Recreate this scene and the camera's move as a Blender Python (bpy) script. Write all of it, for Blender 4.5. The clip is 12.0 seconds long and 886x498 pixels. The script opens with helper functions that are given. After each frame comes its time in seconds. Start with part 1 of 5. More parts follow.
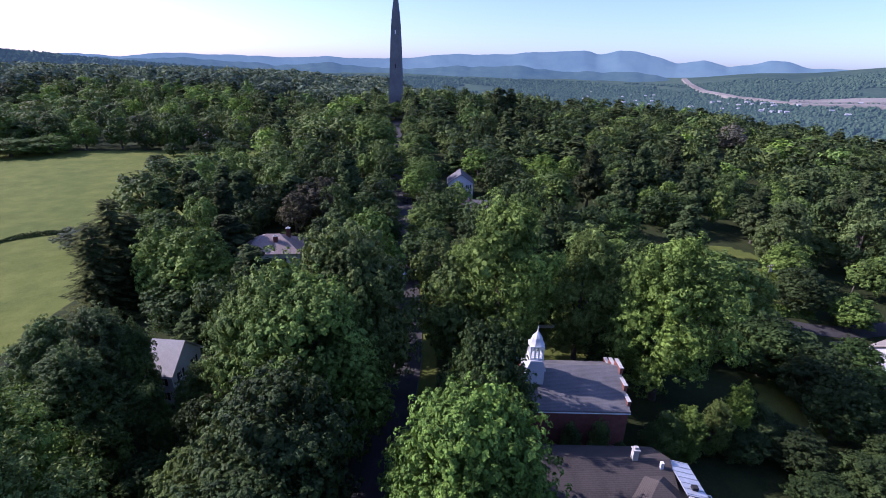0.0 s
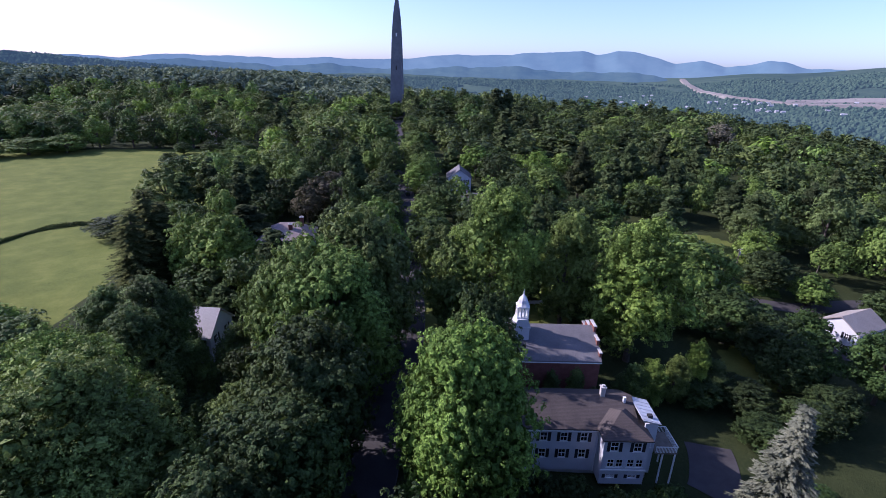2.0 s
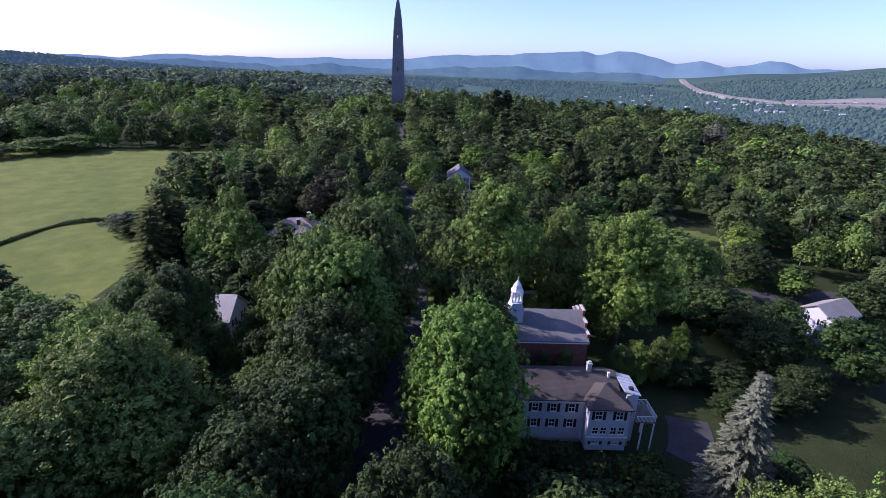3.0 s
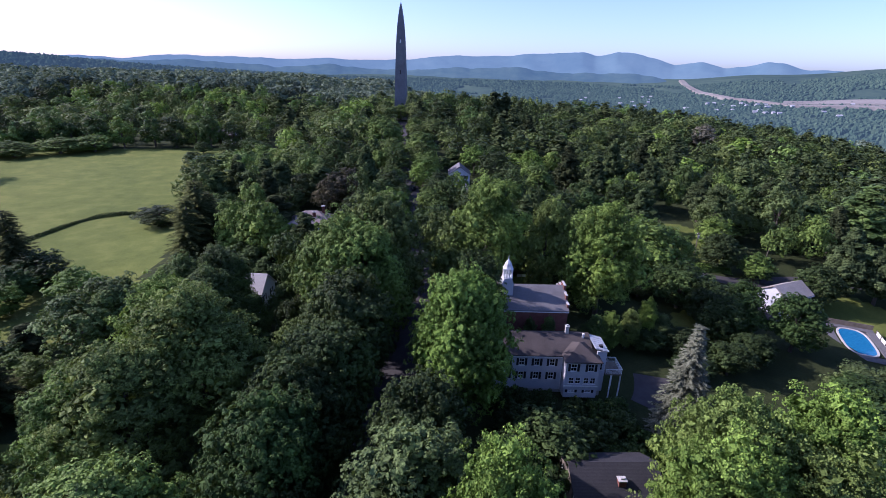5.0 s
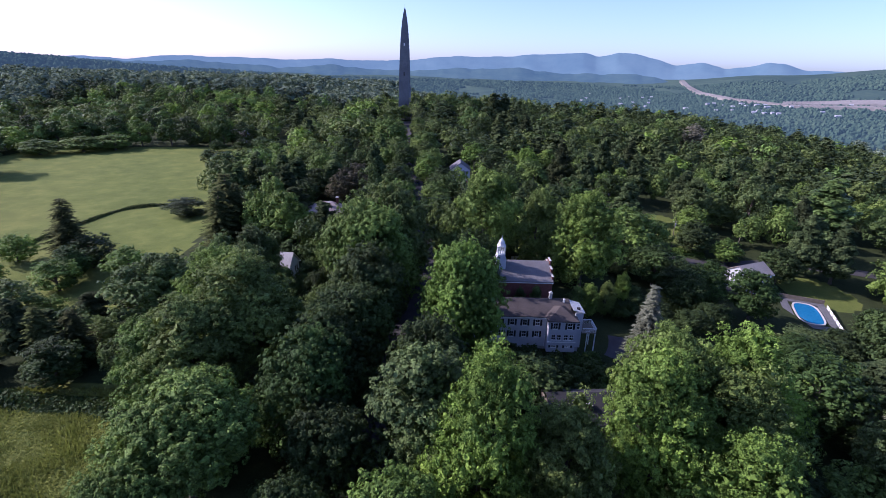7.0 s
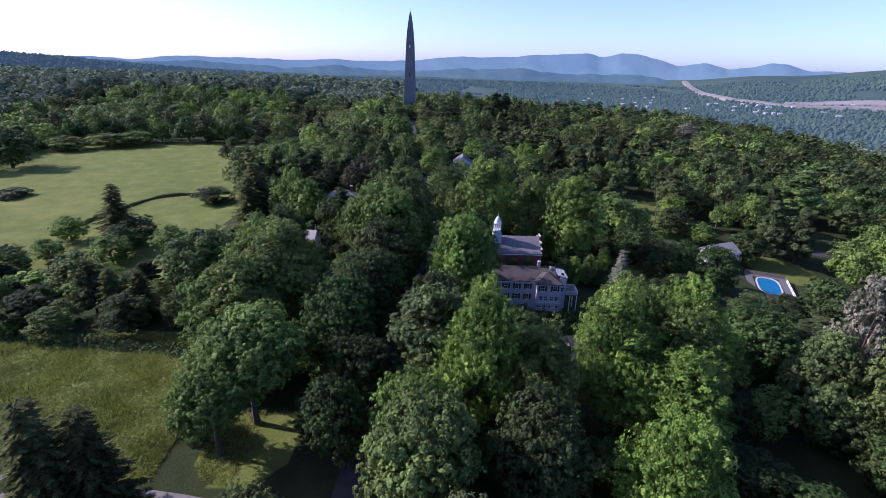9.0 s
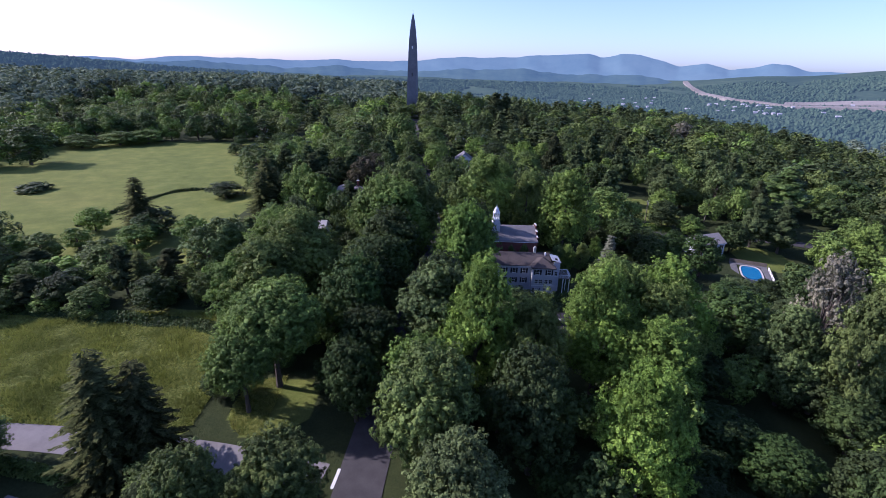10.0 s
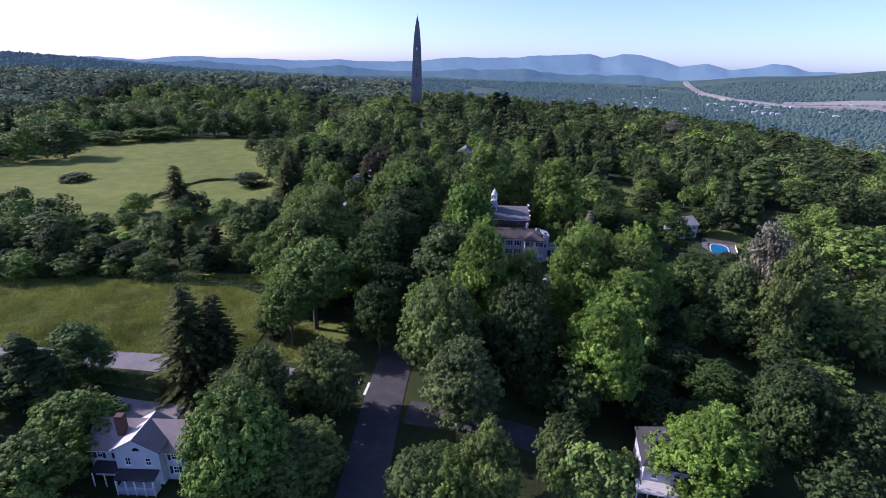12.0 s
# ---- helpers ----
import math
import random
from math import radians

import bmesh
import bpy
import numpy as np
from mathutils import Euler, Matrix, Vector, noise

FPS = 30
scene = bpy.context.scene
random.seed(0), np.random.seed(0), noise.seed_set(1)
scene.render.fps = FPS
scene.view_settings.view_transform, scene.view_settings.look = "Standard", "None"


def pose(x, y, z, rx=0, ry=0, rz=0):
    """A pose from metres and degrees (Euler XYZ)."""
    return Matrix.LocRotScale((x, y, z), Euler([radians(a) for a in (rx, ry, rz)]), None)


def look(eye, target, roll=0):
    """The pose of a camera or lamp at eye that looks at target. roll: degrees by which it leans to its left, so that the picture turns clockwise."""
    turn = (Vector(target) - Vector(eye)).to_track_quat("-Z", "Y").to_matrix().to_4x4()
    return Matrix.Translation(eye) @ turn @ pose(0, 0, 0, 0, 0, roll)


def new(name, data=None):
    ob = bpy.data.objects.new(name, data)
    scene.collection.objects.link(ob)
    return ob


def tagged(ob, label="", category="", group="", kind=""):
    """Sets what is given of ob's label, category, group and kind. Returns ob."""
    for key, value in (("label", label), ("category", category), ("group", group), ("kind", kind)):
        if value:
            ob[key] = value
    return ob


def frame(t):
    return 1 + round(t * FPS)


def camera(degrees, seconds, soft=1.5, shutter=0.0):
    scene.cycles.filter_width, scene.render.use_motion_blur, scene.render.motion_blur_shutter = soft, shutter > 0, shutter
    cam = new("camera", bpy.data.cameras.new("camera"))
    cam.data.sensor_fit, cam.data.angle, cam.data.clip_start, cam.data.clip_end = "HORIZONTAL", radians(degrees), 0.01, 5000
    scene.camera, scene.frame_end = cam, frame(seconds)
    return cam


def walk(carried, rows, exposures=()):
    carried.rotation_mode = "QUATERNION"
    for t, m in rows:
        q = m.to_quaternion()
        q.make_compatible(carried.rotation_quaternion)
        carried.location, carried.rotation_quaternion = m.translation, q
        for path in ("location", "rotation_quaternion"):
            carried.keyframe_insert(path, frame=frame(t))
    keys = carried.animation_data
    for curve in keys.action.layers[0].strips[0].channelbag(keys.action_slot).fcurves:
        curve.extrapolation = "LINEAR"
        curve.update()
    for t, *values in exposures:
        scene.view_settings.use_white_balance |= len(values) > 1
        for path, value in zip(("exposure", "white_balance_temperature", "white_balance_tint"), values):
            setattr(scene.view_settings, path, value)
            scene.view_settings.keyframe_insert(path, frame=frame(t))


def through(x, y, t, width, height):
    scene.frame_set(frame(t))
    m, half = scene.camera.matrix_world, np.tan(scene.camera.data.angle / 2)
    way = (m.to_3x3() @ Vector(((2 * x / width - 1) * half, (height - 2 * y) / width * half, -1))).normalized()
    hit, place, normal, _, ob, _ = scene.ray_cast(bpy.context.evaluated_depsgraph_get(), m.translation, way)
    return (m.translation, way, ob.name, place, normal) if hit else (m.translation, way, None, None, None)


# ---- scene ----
cam = camera(84.4, 12.0, soft=0.8)
METRES, EYE, TILT, LEAN, TURN = 118.0, 56.0, -20.5, -1.6, 0.0
ROWS = [
    (0.0, 0.0, 0.0, 0.0, 0.0, 0.0, -0.0),
    (0.5, -0.0005, -0.0252, -0.0099, -0.01, 0.03, 0.04),
    (1.0, -0.0009, -0.0526, -0.0191, -0.06, 0.03, 0.06),
    (1.5, -0.0016, -0.0818, -0.0276, -0.07, 0.06, 0.09),
    (2.0, -0.0022, -0.1128, -0.0359, -0.08, 0.06, 0.09),
    (2.5, -0.0029, -0.1448, -0.0444, -0.07, 0.06, 0.1),
    (3.0, -0.0038, -0.1783, -0.0521, -0.07, 0.06, 0.07),
    (5.0, -0.0076, -0.3205, -0.0842, -0.03, 0.11, 0.02),
    (5.5, -0.0083, -0.3592, -0.0924, -0.01, 0.12, -0.02),
    (6.0, -0.0093, -0.3981, -0.1023, 0.04, 0.14, -0.01),
    (6.5, -0.0101, -0.4378, -0.1153, 0.08, 0.15, -0.02),
    (7.0, -0.0109, -0.4784, -0.1293, 0.13, 0.15, -0.04),
    (9.0, -0.0137, -0.6522, -0.1913, 0.47, 0.19, -0.18),
    (9.5, -0.0154, -0.699, -0.2084, 0.54, 0.19, -0.22),
    (10.0, -0.0172, -0.7473, -0.2259, 0.59, 0.22, -0.25),
    (10.5, -0.0193, -0.7967, -0.2438, 0.66, 0.23, -0.28),
    (11.0, -0.0215, -0.8476, -0.2619, 0.68, 0.22, -0.29),
    (11.5, -0.0239, -0.8994, -0.2805, 0.71, 0.21, -0.31),
    (12.0, -0.0265, -0.9521, -0.2998, 0.73, 0.23, -0.31),
]
walk(cam, [(t, pose(0, 0, EYE, TILT, LEAN, TURN) @ pose(METRES * x, METRES * y, METRES * z, 90 + pitch, roll, yaw)) for t, x, y, z, yaw, pitch, roll in ROWS], [(0.0, 0.56, 5160, 38), (12.0, 0.56, 5160, 38)])

# ---- light ----
SUN_EL, SUN_AZ = 33.0, 79.0  # degrees up, and to the left of straight ahead
to_sun = Vector((-math.sin(radians(SUN_AZ)) * math.cos(radians(SUN_EL)), math.cos(radians(SUN_AZ)) * math.cos(radians(SUN_EL)), math.sin(radians(SUN_EL))))
sun = new("sun", bpy.data.lights.new("sun", "SUN"))
sun.data.energy, sun.data.angle, sun.data.color = 5.0, radians(0.55), (1.0, 0.87, 0.66)
sun.matrix_world = look((0, 0, 300), Vector((0, 0, 300)) - to_sun)
world = bpy.data.worlds.new("sky")
scene.world = world
world.use_nodes = True
wn = world.node_tree
sky = wn.nodes.new("ShaderNodeTexSky")
sky.sky_type, sky.sun_disc = "NISHITA", False
sky.sun_elevation, sky.sun_rotation = radians(SUN_EL), radians(-SUN_AZ)
sky.air_density, sky.dust_density, sky.ozone_density = 0.75, 1.2, 1.5
wn.links.new(sky.outputs[0], wn.nodes["Background"].inputs[0])
wn.nodes["Background"].inputs[1].default_value = 0.15


# ---- materials ----
def nodes_of(name):
    m = bpy.data.materials.new(name)
    m.use_nodes = True
    nt = m.node_tree
    return m, nt, nt.nodes["Principled BSDF"], nt.nodes["Material Output"]


def noise_tex(nt, scale, detail=4.0, rough=0.6, coords="Object"):
    tc = nt.nodes.new("ShaderNodeTexCoord")
    tex = nt.nodes.new("ShaderNodeTexNoise")
    tex.inputs["Scale"].default_value, tex.inputs["Detail"].default_value, tex.inputs["Roughness"].default_value = scale, detail, rough
    nt.links.new(tc.outputs[coords], tex.inputs["Vector"])
    return tex


def ramp(nt, source, stops):
    r = nt.nodes.new("ShaderNodeValToRGB")
    while len(r.color_ramp.elements) < len(stops):
        r.color_ramp.elements.new(0.5)
    for e, (p, c) in zip(r.color_ramp.elements, stops):
        e.position, e.color = p, (*c, 1)
    nt.links.new(source, r.inputs[0])
    return r


def mixed(nt, factor, a, b, kind="MIX"):
    m = nt.nodes.new("ShaderNodeMix")
    m.data_type, m.blend_type = "RGBA", kind
    for i, v in ((0, factor), (6, a), (7, b)):
        if isinstance(v, (int, float)):
            m.inputs[i].default_value = v
        elif isinstance(v, tuple):
            m.inputs[i].default_value = (*v, 1)
        else:
            nt.links.new(v, m.inputs[i])
    return m.outputs[2]


def bumped(nt, bsdf, height, strength, distance):
    b = nt.nodes.new("ShaderNodeBump")
    b.inputs["Strength"].default_value, b.inputs["Distance"].default_value = strength, distance
    nt.links.new(height, b.inputs["Height"])
    nt.links.new(b.outputs[0], bsdf.inputs["Normal"])


def surface(name, dark, light, scale=3.0, rough=0.8, bump=0.3, fine=40.0, metal=0.0, spec=0.3):
    """A plain worked surface: two tones at a coarse and a fine scale, with relief."""
    m, nt, p, _ = nodes_of(name)
    big, small = noise_tex(nt, scale), noise_tex(nt, fine, 2.0)
    c1 = ramp(nt, big.outputs[0], [(0.3, dark), (0.7, light)])
    c = mixed(nt, 0.35, c1.outputs[0], ramp(nt, small.outputs[0], [(0.3, dark), (0.7, light)]).outputs[0])
    nt.links.new(c, p.inputs["Base Color"])
    p.inputs["Roughness"].default_value, p.inputs["Metallic"].default_value = rough, metal
    p.inputs["Specular IOR Level"].default_value = spec
    bumped(nt, p, small.outputs[0], bump, 0.02)
    return m


def foliage(name, dark, light, through=0.14, spread=0.2, gloss=0.105, fine=4.5):
    """Leaves: the tone changes from tree to tree and from spray to spray; some light comes through."""
    m, nt, p, out = nodes_of(name)
    info, geo = nt.nodes.new("ShaderNodeObjectInfo"), nt.nodes.new("ShaderNodeNewGeometry")
    big = noise_tex(nt, 0.22, 2.0)
    add = nt.nodes.new("ShaderNodeMath")
    add.operation = "MULTIPLY_ADD"
    nt.links.new(geo.outputs["Random Per Island"], add.inputs[0])
    add.inputs[1].default_value = 0.4
    nt.links.new(big.outputs[0], add.inputs[2])
    c = ramp(nt, add.outputs[0], [(0.34, tuple(0.75 * v for v in dark)), (0.58, tuple(0.5 * u + 0.5 * v for u, v in zip(dark, light))), (0.88, tuple(1.12 * v for v in light))]).outputs[0]
    hsv = nt.nodes.new("ShaderNodeHueSaturation")
    for k, lo, hi in (("Hue", 0.482, 0.504), ("Value", 1 - spread, 1 + spread), ("Saturation", 0.92, 1.06)):
        mr = nt.nodes.new("ShaderNodeMapRange")
        mr.inputs[3].default_value, mr.inputs[4].default_value = lo, hi
        nt.links.new(info.outputs["Random"], mr.inputs[0])
        nt.links.new(mr.outputs[0], hsv.inputs[k])
    stand = noise_tex(nt, 0.075, 1.0)
    c = mixed(nt, 1.0, c, ramp(nt, stand.outputs[0], [(0.36, (0.62, 0.64, 0.62)), (0.5, (0.98, 0.98, 0.92)), (0.64, (1.0, 1.0, 0.82))]).outputs[0], "MULTIPLY")
    c = mixed(nt, 1.0, c, (1.28, 1.28, 1.28), "MULTIPLY")
    if fine:
        small = noise_tex(nt, fine, 2.0, 0.7)
        c = mixed(nt, 1.0, c, ramp(nt, small.outputs[0], [(0.36, (0.42, 0.42, 0.44)), (0.5, (0.94, 0.94, 0.94)), (0.66, (1.0, 1.0, 0.92))]).outputs[0], "MULTIPLY")
        c = mixed(nt, 1.0, c, (1.3, 1.3, 1.3), "MULTIPLY")
        bumped(nt, p, small.outputs[0], 0.9, 0.25)
    nt.links.new(c, hsv.inputs["Color"])
    nt.links.new(hsv.outputs[0], p.inputs["Base Color"])
    p.inputs["Roughness"].default_value, p.inputs["Specular IOR Level"].default_value = 0.55 if gloss > 0.1 else 0.95, gloss
    tr = nt.nodes.new("ShaderNodeBsdfTranslucent")
    nt.links.new(mixed(nt, 0.5, hsv.outputs[0], (0.14, 0.19, 0.03)), tr.inputs[0])
    mix = nt.nodes.new("ShaderNodeMixShader")
    mix.inputs[0].default_value = through
    nt.links.new(p.outputs[0], mix.inputs[1])
    nt.links.new(tr.outputs[0], mix.inputs[2])
    nt.links.new(mix.outputs[0], out.inputs[0])
    return m


LEAF = {
    "maple": foliage("maple_leaves", (0.045, 0.080, 0.018), (0.122, 0.184, 0.043)),
    # Also given to trees in deep shade, so their leaf colour carries it.
    "oak": foliage("dark_leaves", (0.018, 0.036, 0.011), (0.052, 0.084, 0.026)),
    "locust": foliage("locust_leaves", (0.061, 0.108, 0.019), (0.155, 0.230, 0.049), 0.22, 0.12),
    "willow": foliage("grey_green_leaves", (0.042, 0.074, 0.021), (0.108, 0.160, 0.050)),
    "copper": foliage("copper_leaves", (0.032, 0.031, 0.022), (0.078, 0.070, 0.044), 0.2),
    "pine": foliage("pine_needles", (0.022, 0.037, 0.017), (0.064, 0.084, 0.036), 0.12, 0.35, 0.03),
    "spruce": foliage("spruce_needles", (0.022, 0.030, 0.011), (0.054, 0.061, 0.023), 0.08, 0.35, 0.03),
    "blue_spruce": foliage("blue_spruce_needles", (0.052, 0.062, 0.044), (0.130, 0.142, 0.098), 0.1, 0.1, 0.03),
    "snag": foliage("thin_grey_leaves", (0.105, 0.102, 0.075), (0.215, 0.202, 0.150), 0.2, 0.1),
}
BARK = surface("bark", (0.05, 0.042, 0.034), (0.13, 0.11, 0.09), 2.0, 0.95, 0.8, 12.0)


def ground_material():
    """Grass and forest floor; dry and mown tones in broad patches, mowing and wheel tracks faintly in the fields."""
    m, nt, p, _ = nodes_of("grass_ground")
    broad, mid, fine = noise_tex(nt, 0.012, 4.0), noise_tex(nt, 0.12, 5.0), noise_tex(nt, 2.2, 6.0, 0.75)
    a = ramp(nt, broad.outputs[0], [(0.3, (0.082, 0.112, 0.024)), (0.5, (0.128, 0.156, 0.029)), (0.7, (0.196, 0.198, 0.046))]).outputs[0]
    b = ramp(nt, mid.outputs[0], [(0.36, (0.060, 0.086, 0.019)), (0.52, (0.125, 0.146, 0.032)), (0.66, (0.215, 0.216, 0.056))]).outputs[0]
    c = ramp(nt, fine.outputs[0], [(0.3, (0.048, 0.074, 0.016)), (0.7, (0.186, 0.208, 0.052))]).outputs[0]
    grass = mixed(nt, 0.38, mixed(nt, 0.5, a, b), c)
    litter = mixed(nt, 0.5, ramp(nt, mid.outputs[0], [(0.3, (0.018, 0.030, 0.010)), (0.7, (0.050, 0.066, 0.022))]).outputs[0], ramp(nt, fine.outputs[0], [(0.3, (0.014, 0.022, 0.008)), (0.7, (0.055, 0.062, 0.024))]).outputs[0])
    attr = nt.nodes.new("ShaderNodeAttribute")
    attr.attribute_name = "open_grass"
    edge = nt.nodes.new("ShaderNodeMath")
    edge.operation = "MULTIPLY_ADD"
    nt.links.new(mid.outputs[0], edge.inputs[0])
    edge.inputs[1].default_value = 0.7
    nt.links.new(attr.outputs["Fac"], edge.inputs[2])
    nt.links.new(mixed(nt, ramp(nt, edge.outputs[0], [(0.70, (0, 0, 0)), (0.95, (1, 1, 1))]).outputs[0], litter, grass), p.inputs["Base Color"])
    p.inputs["Roughness"].default_value, p.inputs["Specular IOR Level"].default_value = 1.0, 0.1
    bumped(nt, p, fine.outputs[0], 0.7, 0.35)
    return m


GRASS = ground_material()
# Old asphalt darkened to carry tree shade; sunlit west road and yard stay pale.
SHADED_ASPHALT = surface("shaded_old_asphalt", (0.038, 0.036, 0.037), (0.070, 0.066, 0.066), 0.35, 0.95, 0.4, 8.0)
PALE_ASPHALT = surface("pale_asphalt", (0.13, 0.122, 0.118), (0.21, 0.198, 0.19), 0.35, 0.95, 0.4, 8.0)
CONCRETE = surface("pale_concrete", (0.33, 0.32, 0.30), (0.52, 0.50, 0.47), 0.6, 0.85, 0.3, 9.0)
WHITE = surface("white_clapboard", (0.44, 0.45, 0.49), (0.57, 0.58, 0.61), 0.5, 0.55, 0.15, 14.0)
TRIM = surface("white_trim", (0.70, 0.70, 0.69), (0.82, 0.82, 0.80), 1.0, 0.5, 0.1, 20.0)
SHUTTER = surface("black_shutter", (0.010, 0.011, 0.014), (0.025, 0.026, 0.030), 2.0, 0.5, 0.2, 30.0)
BRICK = surface("red_brick", (0.12, 0.045, 0.035), (0.22, 0.090, 0.068), 1.2, 0.9, 0.5, 9.0)
OLD_BRICK = surface("sooty_brick", (0.052, 0.030, 0.027), (0.11, 0.06, 0.05), 1.2, 0.9, 0.5, 9.0)
METAL = surface("pale_metal_roof", (0.48, 0.50, 0.52), (0.70, 0.71, 0.72), 0.7, 0.38, 0.1, 10.0, 0.3)
STONE = surface("grey_dolomite", (0.085, 0.09, 0.105), (0.17, 0.175, 0.19), 0.10, 0.9, 0.5, 0.9)
TIMBER = surface("weathered_timber", (0.10, 0.085, 0.065), (0.22, 0.19, 0.15), 1.2, 0.9, 0.5, 16.0)
DARK = surface("dark_interior", (0.02, 0.02, 0.022), (0.035, 0.035, 0.038), 1.0, 0.9, 0.1, 10.0)


def shingles(name, dark, light, course=0.16):
    """Roof shingles: courses as fine bands along the slope, tabs of uneven tone, lichen in patches."""
    m, nt, p, _ = nodes_of(name)
    big, mid = noise_tex(nt, 0.35), noise_tex(nt, 5.0, 3.0)
    tc = nt.nodes.new("ShaderNodeTexCoord")
    wave = nt.nodes.new("ShaderNodeTexWave")
    wave.bands_direction, wave.wave_profile = "Z", "SAW"
    wave.inputs["Scale"].default_value, wave.inputs["Distortion"].default_value = 0.5 / course, 0.6
    nt.links.new(tc.outputs["Object"], wave.inputs["Vector"])
    c = mixed(nt, 0.5, ramp(nt, big.outputs[0], [(0.3, dark), (0.7, light)]).outputs[0], ramp(nt, mid.outputs[0], [(0.3, dark), (0.7, light)]).outputs[0])
    c = mixed(nt, 0.35, c, wave.outputs[0], "MULTIPLY")
    nt.links.new(c, p.inputs["Base Color"])
    p.inputs["Roughness"].default_value, p.inputs["Specular IOR Level"].default_value = 0.85, 0.25
    bumped(nt, p, wave.outputs[0], 0.5, 0.03)
    return m


ROOF_BROWN = shingles("brown_shingles", (0.058, 0.049, 0.046), (0.118, 0.100, 0.090))
ROOF_GREY = shingles("grey_shingles", (0.12, 0.115, 0.12), (0.23, 0.22, 0.22))
ROOF_PINK = shingles("weathered_pink_shingles", (0.26, 0.205, 0.19), (0.43, 0.355, 0.325))
ROOF_TAN = shingles("weathered_tan_shingles", (0.28, 0.25, 0.215), (0.44, 0.395, 0.345))
ROOF_PALE = shingles("pale_shingles", (0.42, 0.40, 0.38), (0.60, 0.57, 0.54))
ROOF_DARK = shingles("charcoal_shingles", (0.030, 0.030, 0.034), (0.065, 0.063, 0.066))


def glass_pane(name, tint, rough):
    m, nt, p, _ = nodes_of(name)
    n = noise_tex(nt, 0.8)
    nt.links.new(ramp(nt, n.outputs[0], [(0.3, tint), (0.7, tuple(1.6 * v for v in tint))]).outputs[0], p.inputs["Base Color"])
    p.inputs["Roughness"].default_value, p.inputs["Specular IOR Level"].default_value = rough, 0.6
    return m


GLASS = glass_pane("window_glass", (0.012, 0.014, 0.017), 0.06)


def pool_water():
    m, nt, p, _ = nodes_of("pool_water")
    n = noise_tex(nt, 1.4)
    nt.links.new(ramp(nt, n.outputs[0], [(0.3, (0.014, 0.125, 0.27)), (0.7, (0.027, 0.185, 0.35))]).outputs[0], p.inputs["Base Color"])
    p.inputs["Roughness"].default_value = 0.06
    bumped(nt, p, n.outputs[0], 0.1, 0.05)
    return m


WATER = pool_water()


def distance(name, dark, light, haze_glow, scale, pieces=0.0):
    """Far backdrop land: the haze of kilometres of air is put in as bluish emission."""
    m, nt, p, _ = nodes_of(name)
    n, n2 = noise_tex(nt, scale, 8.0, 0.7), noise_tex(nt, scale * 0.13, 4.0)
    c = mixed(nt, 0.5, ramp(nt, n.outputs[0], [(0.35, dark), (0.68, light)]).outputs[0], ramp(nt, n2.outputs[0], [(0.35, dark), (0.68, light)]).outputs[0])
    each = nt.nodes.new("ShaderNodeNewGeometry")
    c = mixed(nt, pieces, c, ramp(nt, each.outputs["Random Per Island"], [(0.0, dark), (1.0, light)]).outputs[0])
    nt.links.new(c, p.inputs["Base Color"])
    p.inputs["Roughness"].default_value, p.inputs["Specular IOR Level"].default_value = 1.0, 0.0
    p.inputs["Emission Color"].default_value = (*haze_glow, 1)
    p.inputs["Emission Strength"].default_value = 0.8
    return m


# Haze sits in these colours: all glow blue-grey, the mountains' base is bluish too.
MOUNTAIN = distance("hazed_mountains", (0.035, 0.070, 0.085), (0.085, 0.125, 0.125), (0.106, 0.158, 0.212), 0.006)
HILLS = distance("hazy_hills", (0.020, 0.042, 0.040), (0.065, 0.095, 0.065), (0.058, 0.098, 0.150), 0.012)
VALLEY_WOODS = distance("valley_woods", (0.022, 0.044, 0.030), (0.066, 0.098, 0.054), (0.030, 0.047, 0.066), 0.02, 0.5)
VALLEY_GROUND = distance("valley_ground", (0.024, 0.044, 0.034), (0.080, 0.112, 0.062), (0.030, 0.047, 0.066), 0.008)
# Leaf colours paled and blued: distance haze painted into the base colour.
HAZED_WOODS = foliage("far_woods", (0.058, 0.088, 0.068), (0.150, 0.188, 0.136), 0.15, 0.1, 0.03, 0)


# ---- building helpers ----
def mesh_of(name, bm, material):
    me = bpy.data.meshes.new(name)
    bm.normal_update()
    bm.to_mesh(me)
    bm.free()
    if material:
        me.materials.append(material)
    return me


def part(name, bm, material, parent, label=""):
    """One mesh object under a thing or a part."""
    ob = new(name, mesh_of(name, bm, material))
    ob.parent = parent
    return tagged(ob, label)


def thing(name, label, category, m=None, group="", kind=""):
    ob = tagged(new(name), label, category, group, kind)
    ob.empty_display_size = 0.3
    if m is not None:
        ob.matrix_world = m
    return ob


def solid(name, bm, material, label, category, group="", kind=""):
    return tagged(new(name, mesh_of(name, bm, material)), label, category, group, kind)


def box(bm, x0, y0, z0, x1, y1, z1):
    v = [bm.verts.new(p) for p in ((x0, y0, z0), (x1, y0, z0), (x1, y1, z0), (x0, y1, z0), (x0, y0, z1), (x1, y0, z1), (x1, y1, z1), (x0, y1, z1))]
    for f in ((3, 2, 1, 0), (4, 5, 6, 7), (0, 1, 5, 4), (1, 2, 6, 5), (2, 3, 7, 6), (3, 0, 4, 7)):
        bm.faces.new([v[i] for i in f])
    return v


def boxed(*boxes):
    bm = bmesh.new()
    for b in boxes:
        box(bm, *b)
    return bm


